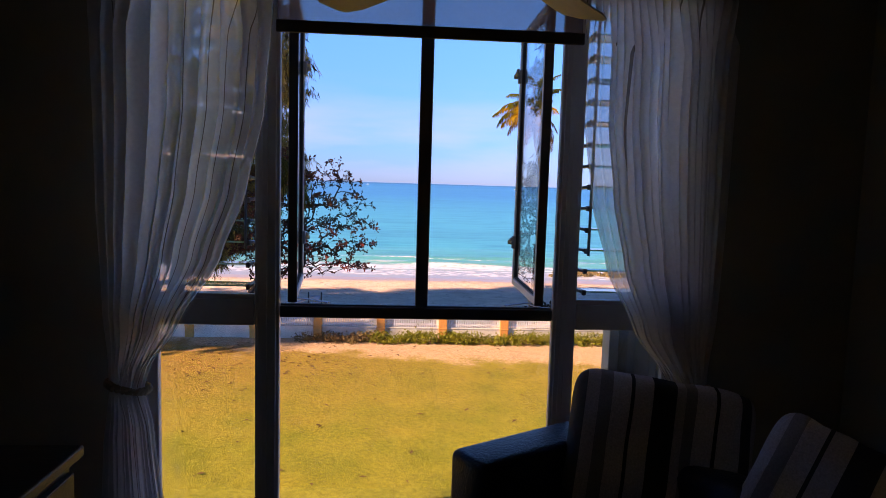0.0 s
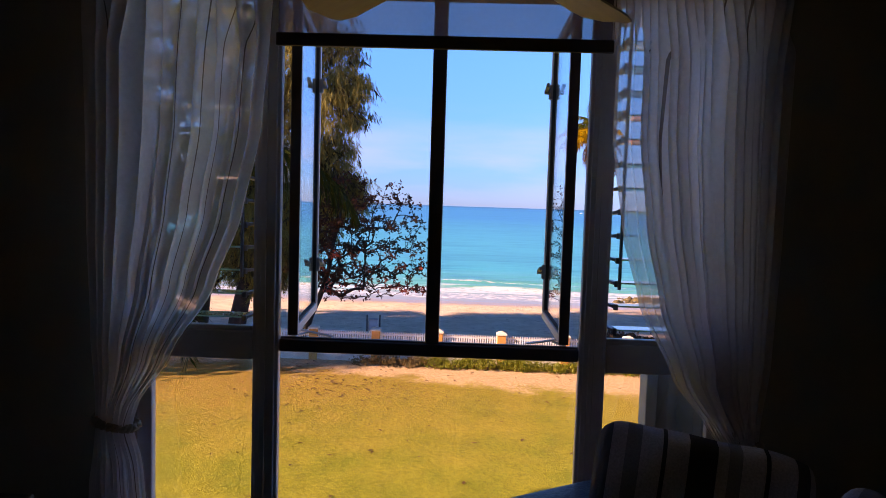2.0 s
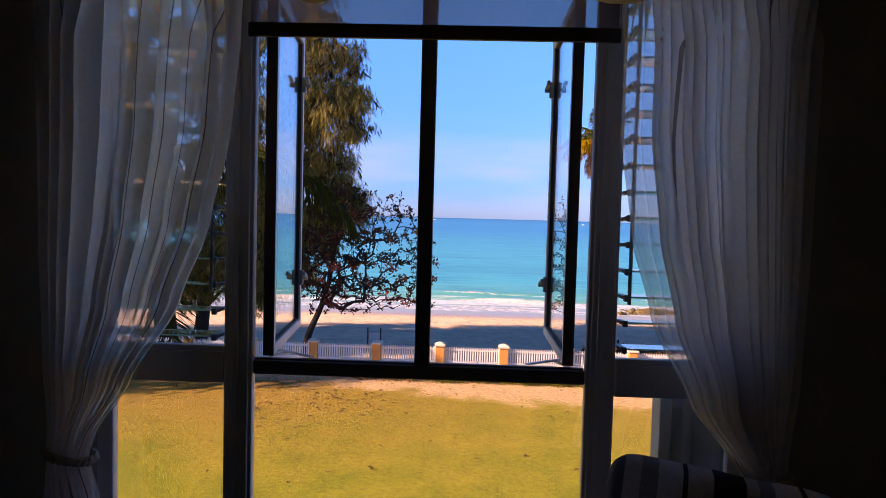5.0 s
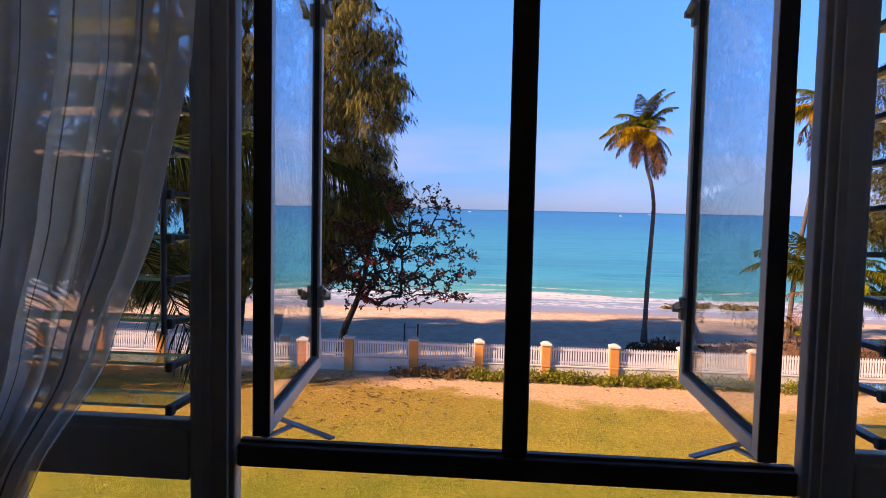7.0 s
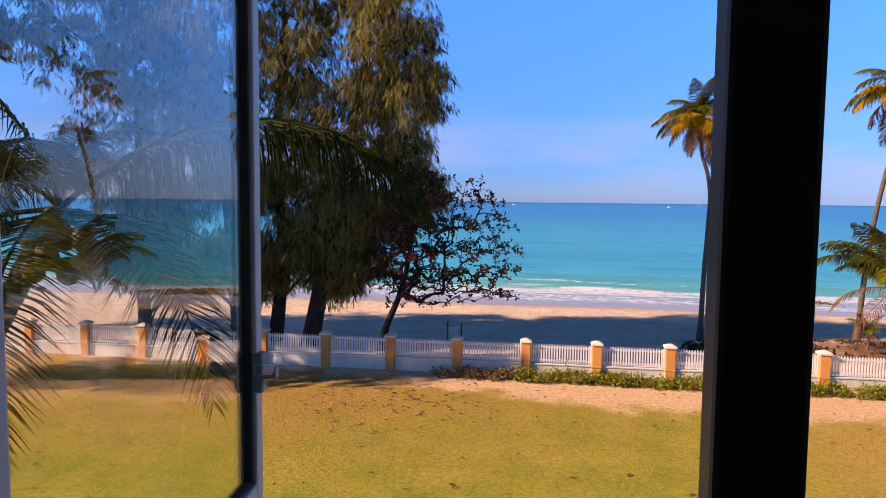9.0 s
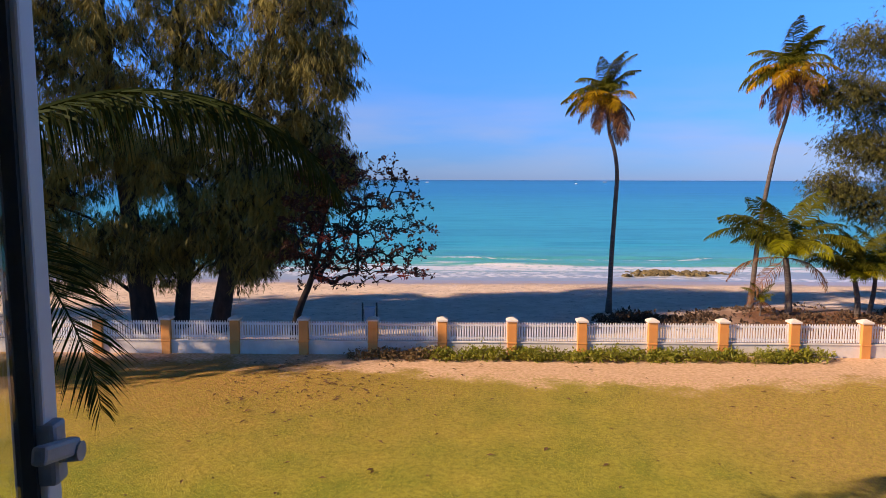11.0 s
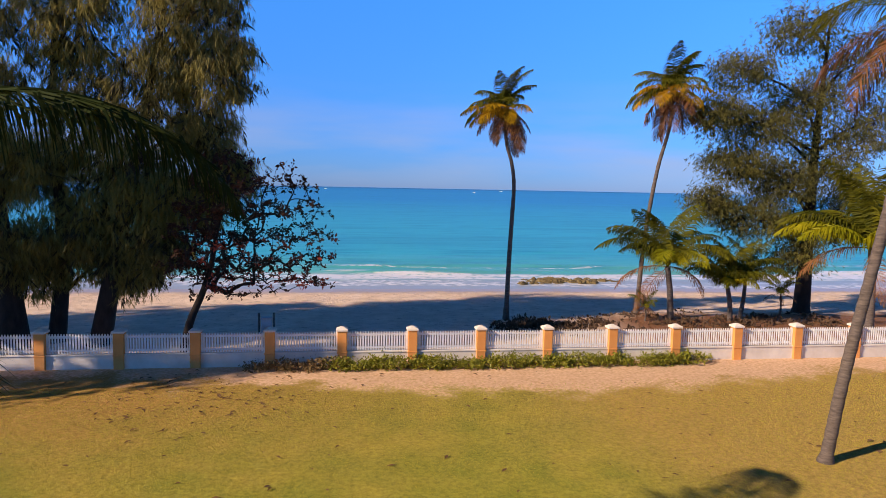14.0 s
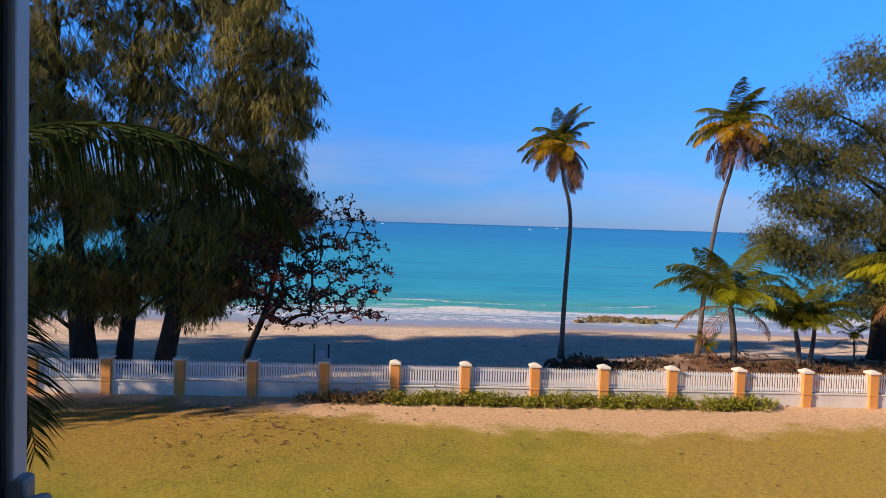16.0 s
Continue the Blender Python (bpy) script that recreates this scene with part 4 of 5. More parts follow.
def palm_trunk(points, r0, r1, parent, sides=12, rings=40):
    pts = smooth_path(points, rings)
    radii = [(r0 + (r1 - r0) * (i / rings) ** 0.7) * (1 + (0.5 if i == 0 else 0.22 if i == 1 else 0)) * (1.05 if i % 2 else 0.97) for i in range(rings + 1)]
    return part("trunk", tube(pts, radii, sides), M_BARK, parent, smooth=True)


def tall_palm(trunk, seed, spec, label):
    """spec: rows of (mesh, azimuth, roll, scale) round the crown."""
    tr = thing("palm_tree", label, "palm tree", "tall palms on the beach")
    base = Vector(trunk[0])
    tr.matrix_basis = Matrix.Translation(base)
    palm_trunk([Vector(p) - base for p in trunk], 0.115, 0.066, tr)
    top = Vector(trunk[-1]) - base
    for me, az, roll, sc in spec:
        part("frond" if "dry" not in me.name else "dry_frond", me, None, tr).matrix_basis = Matrix.Translation(top + Vector((0, 0, 0.06))) @ rot(az, roll, sc)
    for k in range(6):
        bm = bmesh.new()
        bmesh.ops.create_icosphere(bm, subdivisions=2, radius=0.11)
        a = k * 1.05 + seed
        part("coconut", bm, M_NUT, tr, smooth=True).matrix_basis = Matrix.Translation(top + Vector((0.19 * math.cos(a), 0.19 * math.sin(a), -0.16 - 0.05 * (k % 2)))) @ Matrix.Diagonal((1, 1, 1.25, 1))
    return tr


def crown(seed, n_green=18, yellow_from=130, yellow_to=300, n_yellow=7, n_dry=15):
    rnd = random.Random(seed)
    rows = []
    for k in range(n_green):
        rows.append((FAR_GREEN[k % 5], 137.5 * k + rnd.uniform(-12, 12), rnd.uniform(-20, 20), rnd.uniform(0.85, 1.08)))
    for k in range(n_yellow):
        rows.append((FAR_YELLOW[k % 2], yellow_from + (yellow_to - yellow_from) * k / max(1, n_yellow - 1) + rnd.uniform(-8, 8), rnd.uniform(-20, 20), rnd.uniform(0.8, 1.0)))
    for k in range(n_dry):
        rows.append((FAR_DRY[k % 3], 360 * k / n_dry + rnd.uniform(-14, 14), rnd.uniform(-25, 25), rnd.uniform(0.75, 1.1)))
    return rows


tall_palm([(6.59, 29, G - 0.32), (6.66, 29, -1.7), (6.74, 29, 0.2), (6.79, 29, 1.7), (6.66, 29, 2.7), (6.40, 29, 3.6), (6.32, 29, 5.0)], 1, crown(11), "tall slender coconut palm with yellow and dry drooping fronds")
tall_palm([(12.79, 29, G - 0.3), (13.05, 29, -0.6), (13.5, 29, 2.5), (14.0, 29, 4.5), (14.1, 29, 6.1)], 2, [(a, b + 15, c, d * 1.12) for a, b, c, d in crown(12)], "tall leaning coconut palm with orange and green fronds")

MID_GREEN = [frond_mesh("frond", 2.7, a0, a1, 88, 0.64, M_FROND, h, s, 0.038) for a0, a1, h, s in ((87, 22, 0.75, 21), (74, -22, 0.85, 22), (57, -48, 0.95, 23), (34, -70, 1.0, 24))]
MID_YELLOW = [frond_mesh("frond", 2.6, 45, -45, 88, 0.66, M_FROND_LIME, 0.95, 25, 0.038)]
MID_DRY = [frond_mesh("dry_frond", 2.3, 5, -70, 50, 0.55, M_FROND_DRY, 0.9, 26, 0.032), frond_mesh("dry_frond", 2.0, -30, -85, 44, 0.5, M_FROND_DRY, 0.9, 27, 0.032)]


def young_palm(base, top, seed, n, label, scale=1.0, dry=4, lime=4):
    rnd = random.Random(seed)
    tr = thing("young_palm", label, "palm tree", "young palms behind the fence")
    b = Vector(base)
    tr.matrix_basis = Matrix.Translation(b)
    t = Vector(top) - b
    palm_trunk([(0, 0, -0.1), t * 0.5 + Vector((0.05, 0, 0)), t], 0.13 * scale, 0.09 * scale, tr)
    for k in range(n):
        me = MID_YELLOW[0] if k % lime == lime - 1 else MID_GREEN[k % 4]
        part("frond", me, None, tr).matrix_basis = Matrix.Translation(t) @ rot(137.5 * k + rnd.uniform(-15, 15), rnd.uniform(-25, 25), scale * rnd.uniform(0.8, 1.1))
    for k in range(dry):
        part("dry_frond", MID_DRY[k % 2], None, tr).matrix_basis = Matrix.Translation(t) @ rot(150 + 80 * k + rnd.uniform(-20, 20), rnd.uniform(-25, 25), scale * rnd.uniform(0.8, 1.0))
    return tr


young_palm((13.75, 27.5, G - 0.1), (13.5, 27.5, -1.75), 31, 24, "young coconut palm with spreading green and browned fronds", 1.25, 3)
young_palm((16.3, 27.0, G - 0.1), (16.1, 27.0, -2.6), 32, 20, "short bushy coconut palm with bright green fronds", 1.0, 0)
young_palm((17.1, 27.6, G - 0.1), (17.3, 27.6, -2.4), 33, 14, "short bushy coconut palm with bright green fronds", 0.85, 0)
young_palm((20.2, 23.6, G - 0.1), (19.9, 23.4, -0.5), 34, 25, "coconut palm behind the fence with yellow-green fronds", 1.5, 2, 2)
young_palm((12.4, 27.2, G - 0.1), (12.4, 27.2, -3.5), 35, 8, "small browned palm stump with short fronds", 0.35, 8)
young_palm((19.0, 27.5, G - 0.1), (19.0, 27.5, -3.0), 36, 9, "small dark palm sapling on the beach", 0.4, 3)

# palm beside the lawn, its crown partly in view
tr = thing("palm_tree", "coconut palm with a grey ringed leaning trunk on the lawn", "palm tree")
base = Vector((9.68, 12.3, G))
tr.matrix_basis = Matrix.Translation(base)
palm_trunk([(0, 0, -0.1), (0.22, 0, 1.4), (0.5, 0, 2.9), (0.82, 0, 4.4), (1.12, 0, 6.0), (1.38, 0, 7.8), (1.6, 0, 9.2)], 0.13, 0.09, tr, 14, 60)
NEAR_DRY = [frond_mesh("dry_frond", 3.0, -25, -88, 70, 0.85, M_FROND_DRY, 0.8, 41, 0.03), frond_mesh("dry_frond", 3.1, -5, -75, 70, 0.85, M_FROND_DRY, 0.9, 42, 0.03)]
NEAR_GREEN = [frond_mesh("frond", 3.4, 70, -30, 90, 0.9, M_FROND, 0.55, 43, 0.03), frond_mesh("frond", 3.4, 40, -60, 90, 0.9, M_FROND, 0.7, 44, 0.03)]
top = Vector((1.6, 0, 9.2))
for k in range(14):
    part("frond", NEAR_GREEN[k % 2], None, tr).matrix_basis = Matrix.Translation(top) @ rot(137.5 * k, (k * 37) % 40 - 20, 0.72)
for k in range(9):
    part("dry_frond", NEAR_DRY[k % 2], None, tr).matrix_basis = Matrix.Translation(top) @ rot(40 * k + 20, (k * 53) % 40 - 20, 0.8)

# palm close to the house, fronds arching across the view
tr = thing("palm_tree", "coconut palm near the house, long arching fronds darkened to silhouette", "palm tree")
base = Vector((-5.2, 5.9, G))
tr.matrix_basis = Matrix.Translation(base)
palm_trunk([(-1.9, -0.3, -0.1), (-1.7, -0.25, 1.6), (-0.95, -0.1, 3.7), (0.03, 0, 5.42)], 0.17, 0.12, tr, 14, 40)
top = Vector((0.05, 0, 5.45))
LONG = [frond_mesh("frond", 4.9, 44, -66, 190, 1.2, M_FROND_SHADED, 1.15, 51, 0.03), frond_mesh("frond", 3.7, -5, -82, 130, 0.95, M_FROND_SHADED, 0.4, 52, 0.028), frond_mesh("frond", 3.9, 75, -20, 110, 0.95, M_FROND_SHADED, 0.6, 53, 0.026)]
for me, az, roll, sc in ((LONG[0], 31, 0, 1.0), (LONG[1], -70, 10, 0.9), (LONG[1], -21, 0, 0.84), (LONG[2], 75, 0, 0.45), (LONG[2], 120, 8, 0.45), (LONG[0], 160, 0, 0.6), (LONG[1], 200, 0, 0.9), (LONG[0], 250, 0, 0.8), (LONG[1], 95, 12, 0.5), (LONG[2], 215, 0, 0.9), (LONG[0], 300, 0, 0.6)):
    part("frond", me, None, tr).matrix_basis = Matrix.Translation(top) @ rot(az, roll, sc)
for k in range(9):
    bm = bmesh.new()
    bmesh.ops.create_icosphere(bm, subdivisions=2, radius=0.12)
    a = k * 0.7
    part("coconut", bm, M_NUT, tr, "yellow-brown coconut", smooth=True).matrix_basis = Matrix.Translation(top + Vector((0.27 * math.cos(a), 0.27 * math.sin(a), -0.32 - 0.16 * (k % 3)))) @ Matrix.Diagonal((1, 1, 1.3, 1))


# ---- casuarinas ----
def fast_mesh(name, verts, size, material):
    """Triangles or quads of `size` corners each, from an array of corners in order."""
    k = len(verts) // size
    me = bpy.data.meshes.new(name)
    me.vertices.add(size * k), me.loops.add(size * k), me.polygons.add(k)
    me.vertices.foreach_set("co", verts.astype(np.float32).ravel())
    me.loops.foreach_set("vertex_index", np.arange(size * k, dtype=np.int32))
    me.polygons.foreach_set("loop_start", np.arange(0, size * k, size, dtype=np.int32))
    me.update()
    me.materials.append(material)
    return me


def needles(name, centres, per, length, width, seed, material, drift=0.25, sag=1.0):
    """Tassels of needle twigs round each centre (x, y, z, spread): each tassel is a bent shoot with needles along it."""
    r = np.random.RandomState(seed)
    each = 11
    c = np.repeat(np.array(centres, dtype=float), max(1, per // each), axis=0)
    k = len(c)
    off = r.normal(size=(k, 3)) * c[:, 3:4] * np.array([0.62, 0.62, 0.5])
    root = c[:, :3] + off
    d = np.stack([r.normal(size=k) * drift, r.normal(size=k) * drift, -sag * r.uniform(0.5, 1.0, k) + (1 - sag) * r.normal(size=k) * 0.5], 1)
    d[:, :2] += off[:, :2] * (0.35 + 1.2 * (1 - sag))
    d /= np.linalg.norm(d, axis=1)[:, None]
    shoot = length * r.uniform(0.35, 1.0, k)[:, None]
    root, d, shoot = (np.repeat(v, each, axis=0) for v in (root, d, shoot))
    k = len(root)
    start = root + d * shoot * r.uniform(0, 1, k)[:, None] + r.normal(size=(k, 3)) * 0.012
    nd = d + r.normal(size=(k, 3)) * np.array([0.26, 0.26, 0.16]) + np.array([0, 0, -0.25 * sag])
    nd /= np.linalg.norm(nd, axis=1)[:, None]
    ln = length * r.uniform(0.4, 0.85, k)[:, None]
    a = r.uniform(0, math.pi, k)
    wv = np.stack([np.cos(a), np.sin(a), np.zeros(k)], 1) * width * 0.5
    mid = start + nd * ln * 0.45
    return fast_mesh(name, np.stack([start, mid + wv, start + nd * ln, mid - wv], 1).reshape(-1, 3), 4, material)


DENSE = 1.7


def casuarina(base, lean, crown_list, seed, label, r0=0.28, per=230, length=0.40, width=0.017, drift=0.32, sag=1.0, spread=1.25, leaf=None):
    """crown_list: blobs (x, y, z, radius_xy, radius_z, clumps) in world metres that limbs reach into."""
    rnd = random.Random(seed)
    tr = thing("casuarina_tree", label, "tree", "casuarinas on the beach", at=Matrix.Translation(base))
    b = Vector(base)
    top = Vector(lean)
    height = top.z
    pts = smooth_path([(0, 0, -0.2), top * 0.25 + Vector((rnd.uniform(-.2, .2), 0, 0)), top * 0.6 + Vector((rnd.uniform(-.3, .3), 0, 0)), top], 24)
    bm = tube(pts, [r0 * (1.25 if i == 0 else 1) * (1 - 0.88 * i / 24) for i in range(25)], 10)
    centres, inner = [], []
    limbs_bm = bmesh.new()
    for x, y, z, rx, rz, count in crown_list:
        count = int(count * (1.9 if leaf else 1.0))
        c = Vector((x, y, z)) - b
        s = max(0.12, min(0.93, (c.z - 0.3 * rz) / height))
        foot = pts[int(s * 24)]
        tube(smooth_path([foot, foot.lerp(c, 0.5) + Vector((0, 0, 0.3)), c], 6), [0.09 * (1 - 0.12 * i) for i in range(7)], 5, limbs_bm)
        for k in range(int(count * DENSE)):
            while True:
                v = Vector((rnd.uniform(-1, 1), rnd.uniform(-1, 1), rnd.uniform(-1, 1)))
                if 0.15 < v.length < 1:
                    break
            q = c + Vector((v.x * rx, v.y * rx, v.z * rz))
            centres.append((q.x, q.y, q.z, rnd.uniform(0.16, 0.34) * spread))
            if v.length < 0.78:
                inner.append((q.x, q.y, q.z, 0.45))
            if k % 3 == 0:
                tube([c.lerp(q, 0.3), c.lerp(q, 0.65) + Vector((0, 0, 0.12)), q], [0.016, 0.012, 0.005], 4, limbs_bm, cap=False)
    part("trunk", bm, M_BARK_SHADED, tr, smooth=True)
    part("branchwork", limbs_bm, M_BARK_SHADED, tr)
    part("crown", needles("crown", centres, per, length, width, seed, leaf or M_NEEDLE, drift, sag), None, tr, "drooping olive needle foliage")
    # wide inner needles add bulk; their dark colour paints the crown's inner shade
    part("inner_foliage", needles("inner_foliage", inner, 33, length * 1.2, width * (2.0 if leaf else 3.0), seed + 500, M_INNER_SHADE, drift * 1.5, sag * 0.7), None, tr, "dense inner needles coloured near-black as crown shade")
    return tr


casuarina((-9.15, 24.2, G - 0.1), (2.6, 0.6, 13.5), ((-5.9, 24.6, 7.6, 2.1, 2.0, 75), (-5.2, 24.2, 5.6, 1.5, 1.4, 60), (-5.7, 24.6, 3.6, 1.2, 1.0, 46), (-4.9, 24.8, 2.0, 1.05, 1.0, 48), (-6.2, 24.8, 1.0, 1.5, 1.3, 55), (-6.9, 24.2, -0.6, 1.0, 1.0, 40), (-7.3, 24.2, 4.8, 1.5, 1.8, 45), (-6.6, 24.6, 9.6, 1.6, 1.8, 45), (-8.0, 24.6, 0.6, 1.3, 1.6, 45), (-7.9, 24.5, -1.4, 0.9, 0.9, 28)), 61, "large casuarina with a dark trunk and drooping golden foliage", 0.38)
casuarina((-10.8, 24.8, G - 0.1), (0.4, 0.4, 14.0), ((-9.6, 24.6, 4.0, 1.6, 2.0, 55), (-8.4, 25.2, 2.0, 1.6, 1.6, 55), (-9.8, 24.6, 7.0, 1.9, 2.0, 60), (-9.6, 24.2, 0.0, 1.4, 1.2, 45), (-8.6, 24.8, -1.2, 1.0, 0.9, 30), (-9.4, 25, 9.6, 1.8, 2.0, 45), (-10.6, 24.9, -0.9, 1.2, 1.1, 34), (-10.9, 24.9, 1.8, 1.2, 1.5, 34)), 62, "casuarina with a straight dark trunk among its neighbours", 0.31)
casuarina((-11.75, 24.0, G - 0.1), (-1.4, 0.2, 14.5), ((-12.3, 23.6, 5.6, 1.7, 1.8, 55), (-13.6, 23.8, 3.2, 1.8, 2.0, 60), (-11.7, 24.0, 2.2, 1.3, 1.4, 45), (-12.0, 23.4, -0.4, 1.6, 1.4, 50), (-14.6, 23.4, 6.6, 2.2, 2.2, 60), (-12.6, 24, 8.6, 2.0, 1.8, 45), (-15.5, 24.2, 0.6, 2.0, 1.8, 50), (-11.4, 24.6, -1.6, 1.0, 0.8, 25), (-13.4, 24.0, -1.2, 1.5, 1.0, 36), (-14.8, 24.2, -1.6, 1.4, 1.0, 30)), 63, "casuarina with a thick dark trunk and golden tips", 0.48)
casuarina((-17.0, 25.5, G - 0.1), (-0.5, 0.2, 16.0), ((-17.0, 25.4, 6.5, 2.4, 2.4, 55), (-16.4, 24.6, 9.6, 2.4, 2.0, 60), (-18.6, 24.4, 11.5, 2.6, 2.0, 60), (-15.0, 24.0, 11.6, 2.2, 1.6, 45), (-19.6, 24.2, 8.4, 2.4, 2.2, 55), (-18.5, 25, 3.0, 2.4, 2.2, 50), (-16.2, 25.6, 1.0, 1.8, 1.8, 40), (-17.4, 25, -1.0, 1.8, 1.2, 35)), 64, "casuarina at the edge of the beach grove", 0.3)
casuarina((21.3, 29.2, G - 0.1), (0.8, 0.4, 14.0), ((17.4, 29.0, 7.2, 1.5, 1.0, 42), (16.4, 29, 5.2, 1.5, 0.9, 48), (18.6, 29.2, 4.6, 1.7, 1.2, 56), (20.6, 29.2, 6.0, 1.8, 1.4, 60), (17.4, 29.0, 3.0, 1.7, 0.9, 52), (19.6, 29, 2.2, 1.8, 1.2, 60), (22.4, 29, 3.6, 1.9, 1.6, 60), (16.4, 29.2, 1.2, 1.1, 0.8, 36), (18.4, 29.2, 0.4, 1.6, 1.0, 48), (21.0, 29.0, 0.0, 1.8, 1.1, 48), (23.4, 29, 1.2, 1.6, 1.6, 45), (20.2, 29, 9.2, 1.9, 1.2, 40), (23.2, 29, 7.8, 2.0, 1.6, 50), (20.6, 29, -1.4, 1.3, 0.8, 26), (24.5, 29, 5.2, 1.5, 1.5, 40)), 65, "broad casuarina with feathery olive branches against the sky", 0.42, 175, 0.25, 0.017, 0.5, 0.6, 1.7, M_NEEDLE_OLIVE)
casuarina((-21.5, 14.6, G), (0.4, 0.2, 12.5), ((-21.0, 14.6, 5.5, 2.3, 2.2, 50), (-20.4, 14.9, 2.6, 2.2, 1.8, 45), (-21.6, 14.3, 8.0, 2.0, 1.6, 40), (-21.8, 15.3, 0.6, 2.0, 1.2, 35), (-21.4, 15.4, 10.4, 1.9, 1.6, 35), (-21.6, 16.0, 12.4, 1.6, 1.4, 28)), 66, "casuarina beside the lawn that shades the fence", 0.3, 80, 0.6, 0.045)

casuarina((-25.0, 19.0, G), (0.6, 0.3, 16.0), ((-24.6, 19, 6.5, 2.6, 2.4, 55), (-24.0, 20.5, 11.5, 2.8, 2.2, 60), (-23.0, 21.5, 8.5, 2.6, 2.4, 60), (-24.2, 19.4, 3.0, 2.4, 2.0, 40), (-25.4, 18.8, 9.0, 2.0, 1.6, 30), (-24.3, 17.9, 10.4, 2.3, 2.1, 60), (-24.4, 19.3, 10.6, 2.2, 2.1, 55)), 67, "casuarina of the grove that shades the fence", 0.3, 200, 0.6, 0.06)
casuarina((-29.0, 23.0, G - 0.1), (0.6, 0.3, 14.0), ((-28.6, 23, 7.5, 2.8, 2.6, 45), (-28.0, 23.4, 3.4, 2.6, 2.2, 40), (-29.4, 22.8, 10.0, 2.2, 1.8, 30)), 68, "casuarina of the grove beside the beach", 0.3, 120, 0.6, 0.05)


# ---- sea almond ----
def leaf_cloud(name, centres, per, size, seed, material, flat=0.25):
    """Small pointed oval leaves round each centre (x, y, z, spread)."""
    r = np.random.RandomState(seed)
    c = np.repeat(np.array(centres, dtype=float), per, axis=0)
    k = len(c)
    p = c[:, :3] + r.normal(size=(k, 3)) * c[:, 3:4] * np.array([0.6, 0.6, flat])
    u = r.normal(size=(k, 3))
    u /= np.linalg.norm(u, axis=1)[:, None]
    w = np.cross(u, r.normal(size=(k, 3)))
    w /= np.linalg.norm(w, axis=1)[:, None]
    s = size * r.uniform(0.6, 1.3, k)[:, None]
    up = np.cross(u, w) * s * 0.12
    verts = np.stack([p, p + u * s * 0.45 + w * s * 0.26 + up, p + u * s, p + u * s * 0.45 - w * s * 0.26 + up], 1).reshape(-1, 3)
    i = np.arange(k)[:, None] * 4
    f = np.concatenate([i + np.array([[0, 1, 2]]), i + np.array([[0, 2, 3]])])
    return raw_mesh(name, verts.tolist(), f.tolist(), material)


al = thing("almond_tree", "small bare-limbed sea almond with dark and red leaves", "tree", at=Matrix.Translation((-5.95, 22.6, G - 0.1)))
rnd = random.Random(77)
tp = smooth_path([(0, 0, -0.2), (0.28, 0, 1.1), (0.7, 0, 2.1), (1.0, 0, 3.1), (1.25, 0, 4.5), (1.6, 0, 6.0)], 16)
# the crown grows outwards: each shoot springs from the nearest wood that lies further in
nodes, up_of = [p.copy() for p in tp], [max(0, i - 1) for i in range(len(tp))]
targets = []
while len(targets) < 800:
    u, v, w = rnd.uniform(-1, 1), rnd.uniform(-1, 1), rnd.uniform(0, 1)
    flat = u * u + v * v
    if flat > 1 or w > (1 - flat) ** 0.5 or flat + w * w < 0.05:
        continue
    reach = 3.7 if u > 0 else 2.3
    layer = round(w * 5.5 + rnd.uniform(-0.2, 0.2)) / 5.5 * 0.4 + w * 0.6
    targets.append(Vector((1.72 + u * reach, v * 2.2, 2.2 + layer * 4.75 + 0.22 * max(0.0, u) + (0.2 if u < -0.4 else 0.0))))
core = Vector((0.75, 0, 2.2))
targets.sort(key=lambda q: (q - core).length)
tips = []
for q in targets:
    near = min(range(6, len(nodes)), key=lambda i: (nodes[i] - q).length + 0.35 * max(0.0, nodes[i].z - q.z))
    f = nodes[near]
    gap = (q - f).length
    steps = max(2, min(8, int(gap / 0.16)))
    bend = Vector((rnd.uniform(-0.08, 0.08), rnd.uniform(-0.1, 0.1), 0.10)) * gap
    last = near
    for k in range(1, steps + 1):
        t = k / steps
        nodes.append(f.lerp(q, t) + bend * (4 * t * (1 - t)) + Vector((rnd.uniform(-1, 1), rnd.uniform(-1, 1), rnd.uniform(-1, 1))) * 0.018)
        up_of.append(last)
        last = len(nodes) - 1
    tips.append(last)
load = [0] * len(nodes)
for i in tips:
    while i > 0:
        load[i] += 1
        i = up_of[i]
thick = [max(0.0075, min(0.13, 0.0068 * max(1, n) ** 0.5)) for n in load]
part("trunk", tube(tp, [0.15 * (1 - 0.045 * i) for i in range(17)], 9), M_BARK_SHADED, al, smooth=True)
bv, bf = [], []
for i in range(len(tp), len(nodes)):
    a, b = nodes[up_of[i]], nodes[i]
    d = (b - a).normalized()
    u = d.orthogonal().normalized()
    w = d.cross(u)
    at, ra, rb = len(bv), min(thick[up_of[i]], thick[i] * 1.35), thick[i]
    for p, r in ((a, ra), (b + d * 0.01, rb)):
        bv += [p + (u * math.cos(x) + w * math.sin(x)) * r for x in (0.0, 1.571, 3.142, 4.712)]
    bf += [(at + k, at + (k + 1) % 4, at + 4 + (k + 1) % 4, at + 4 + k) for k in range(4)]
part("branchwork", raw_mesh("branchwork", bv, bf, M_BARK_SHADED), None, al)
green, red = [], []
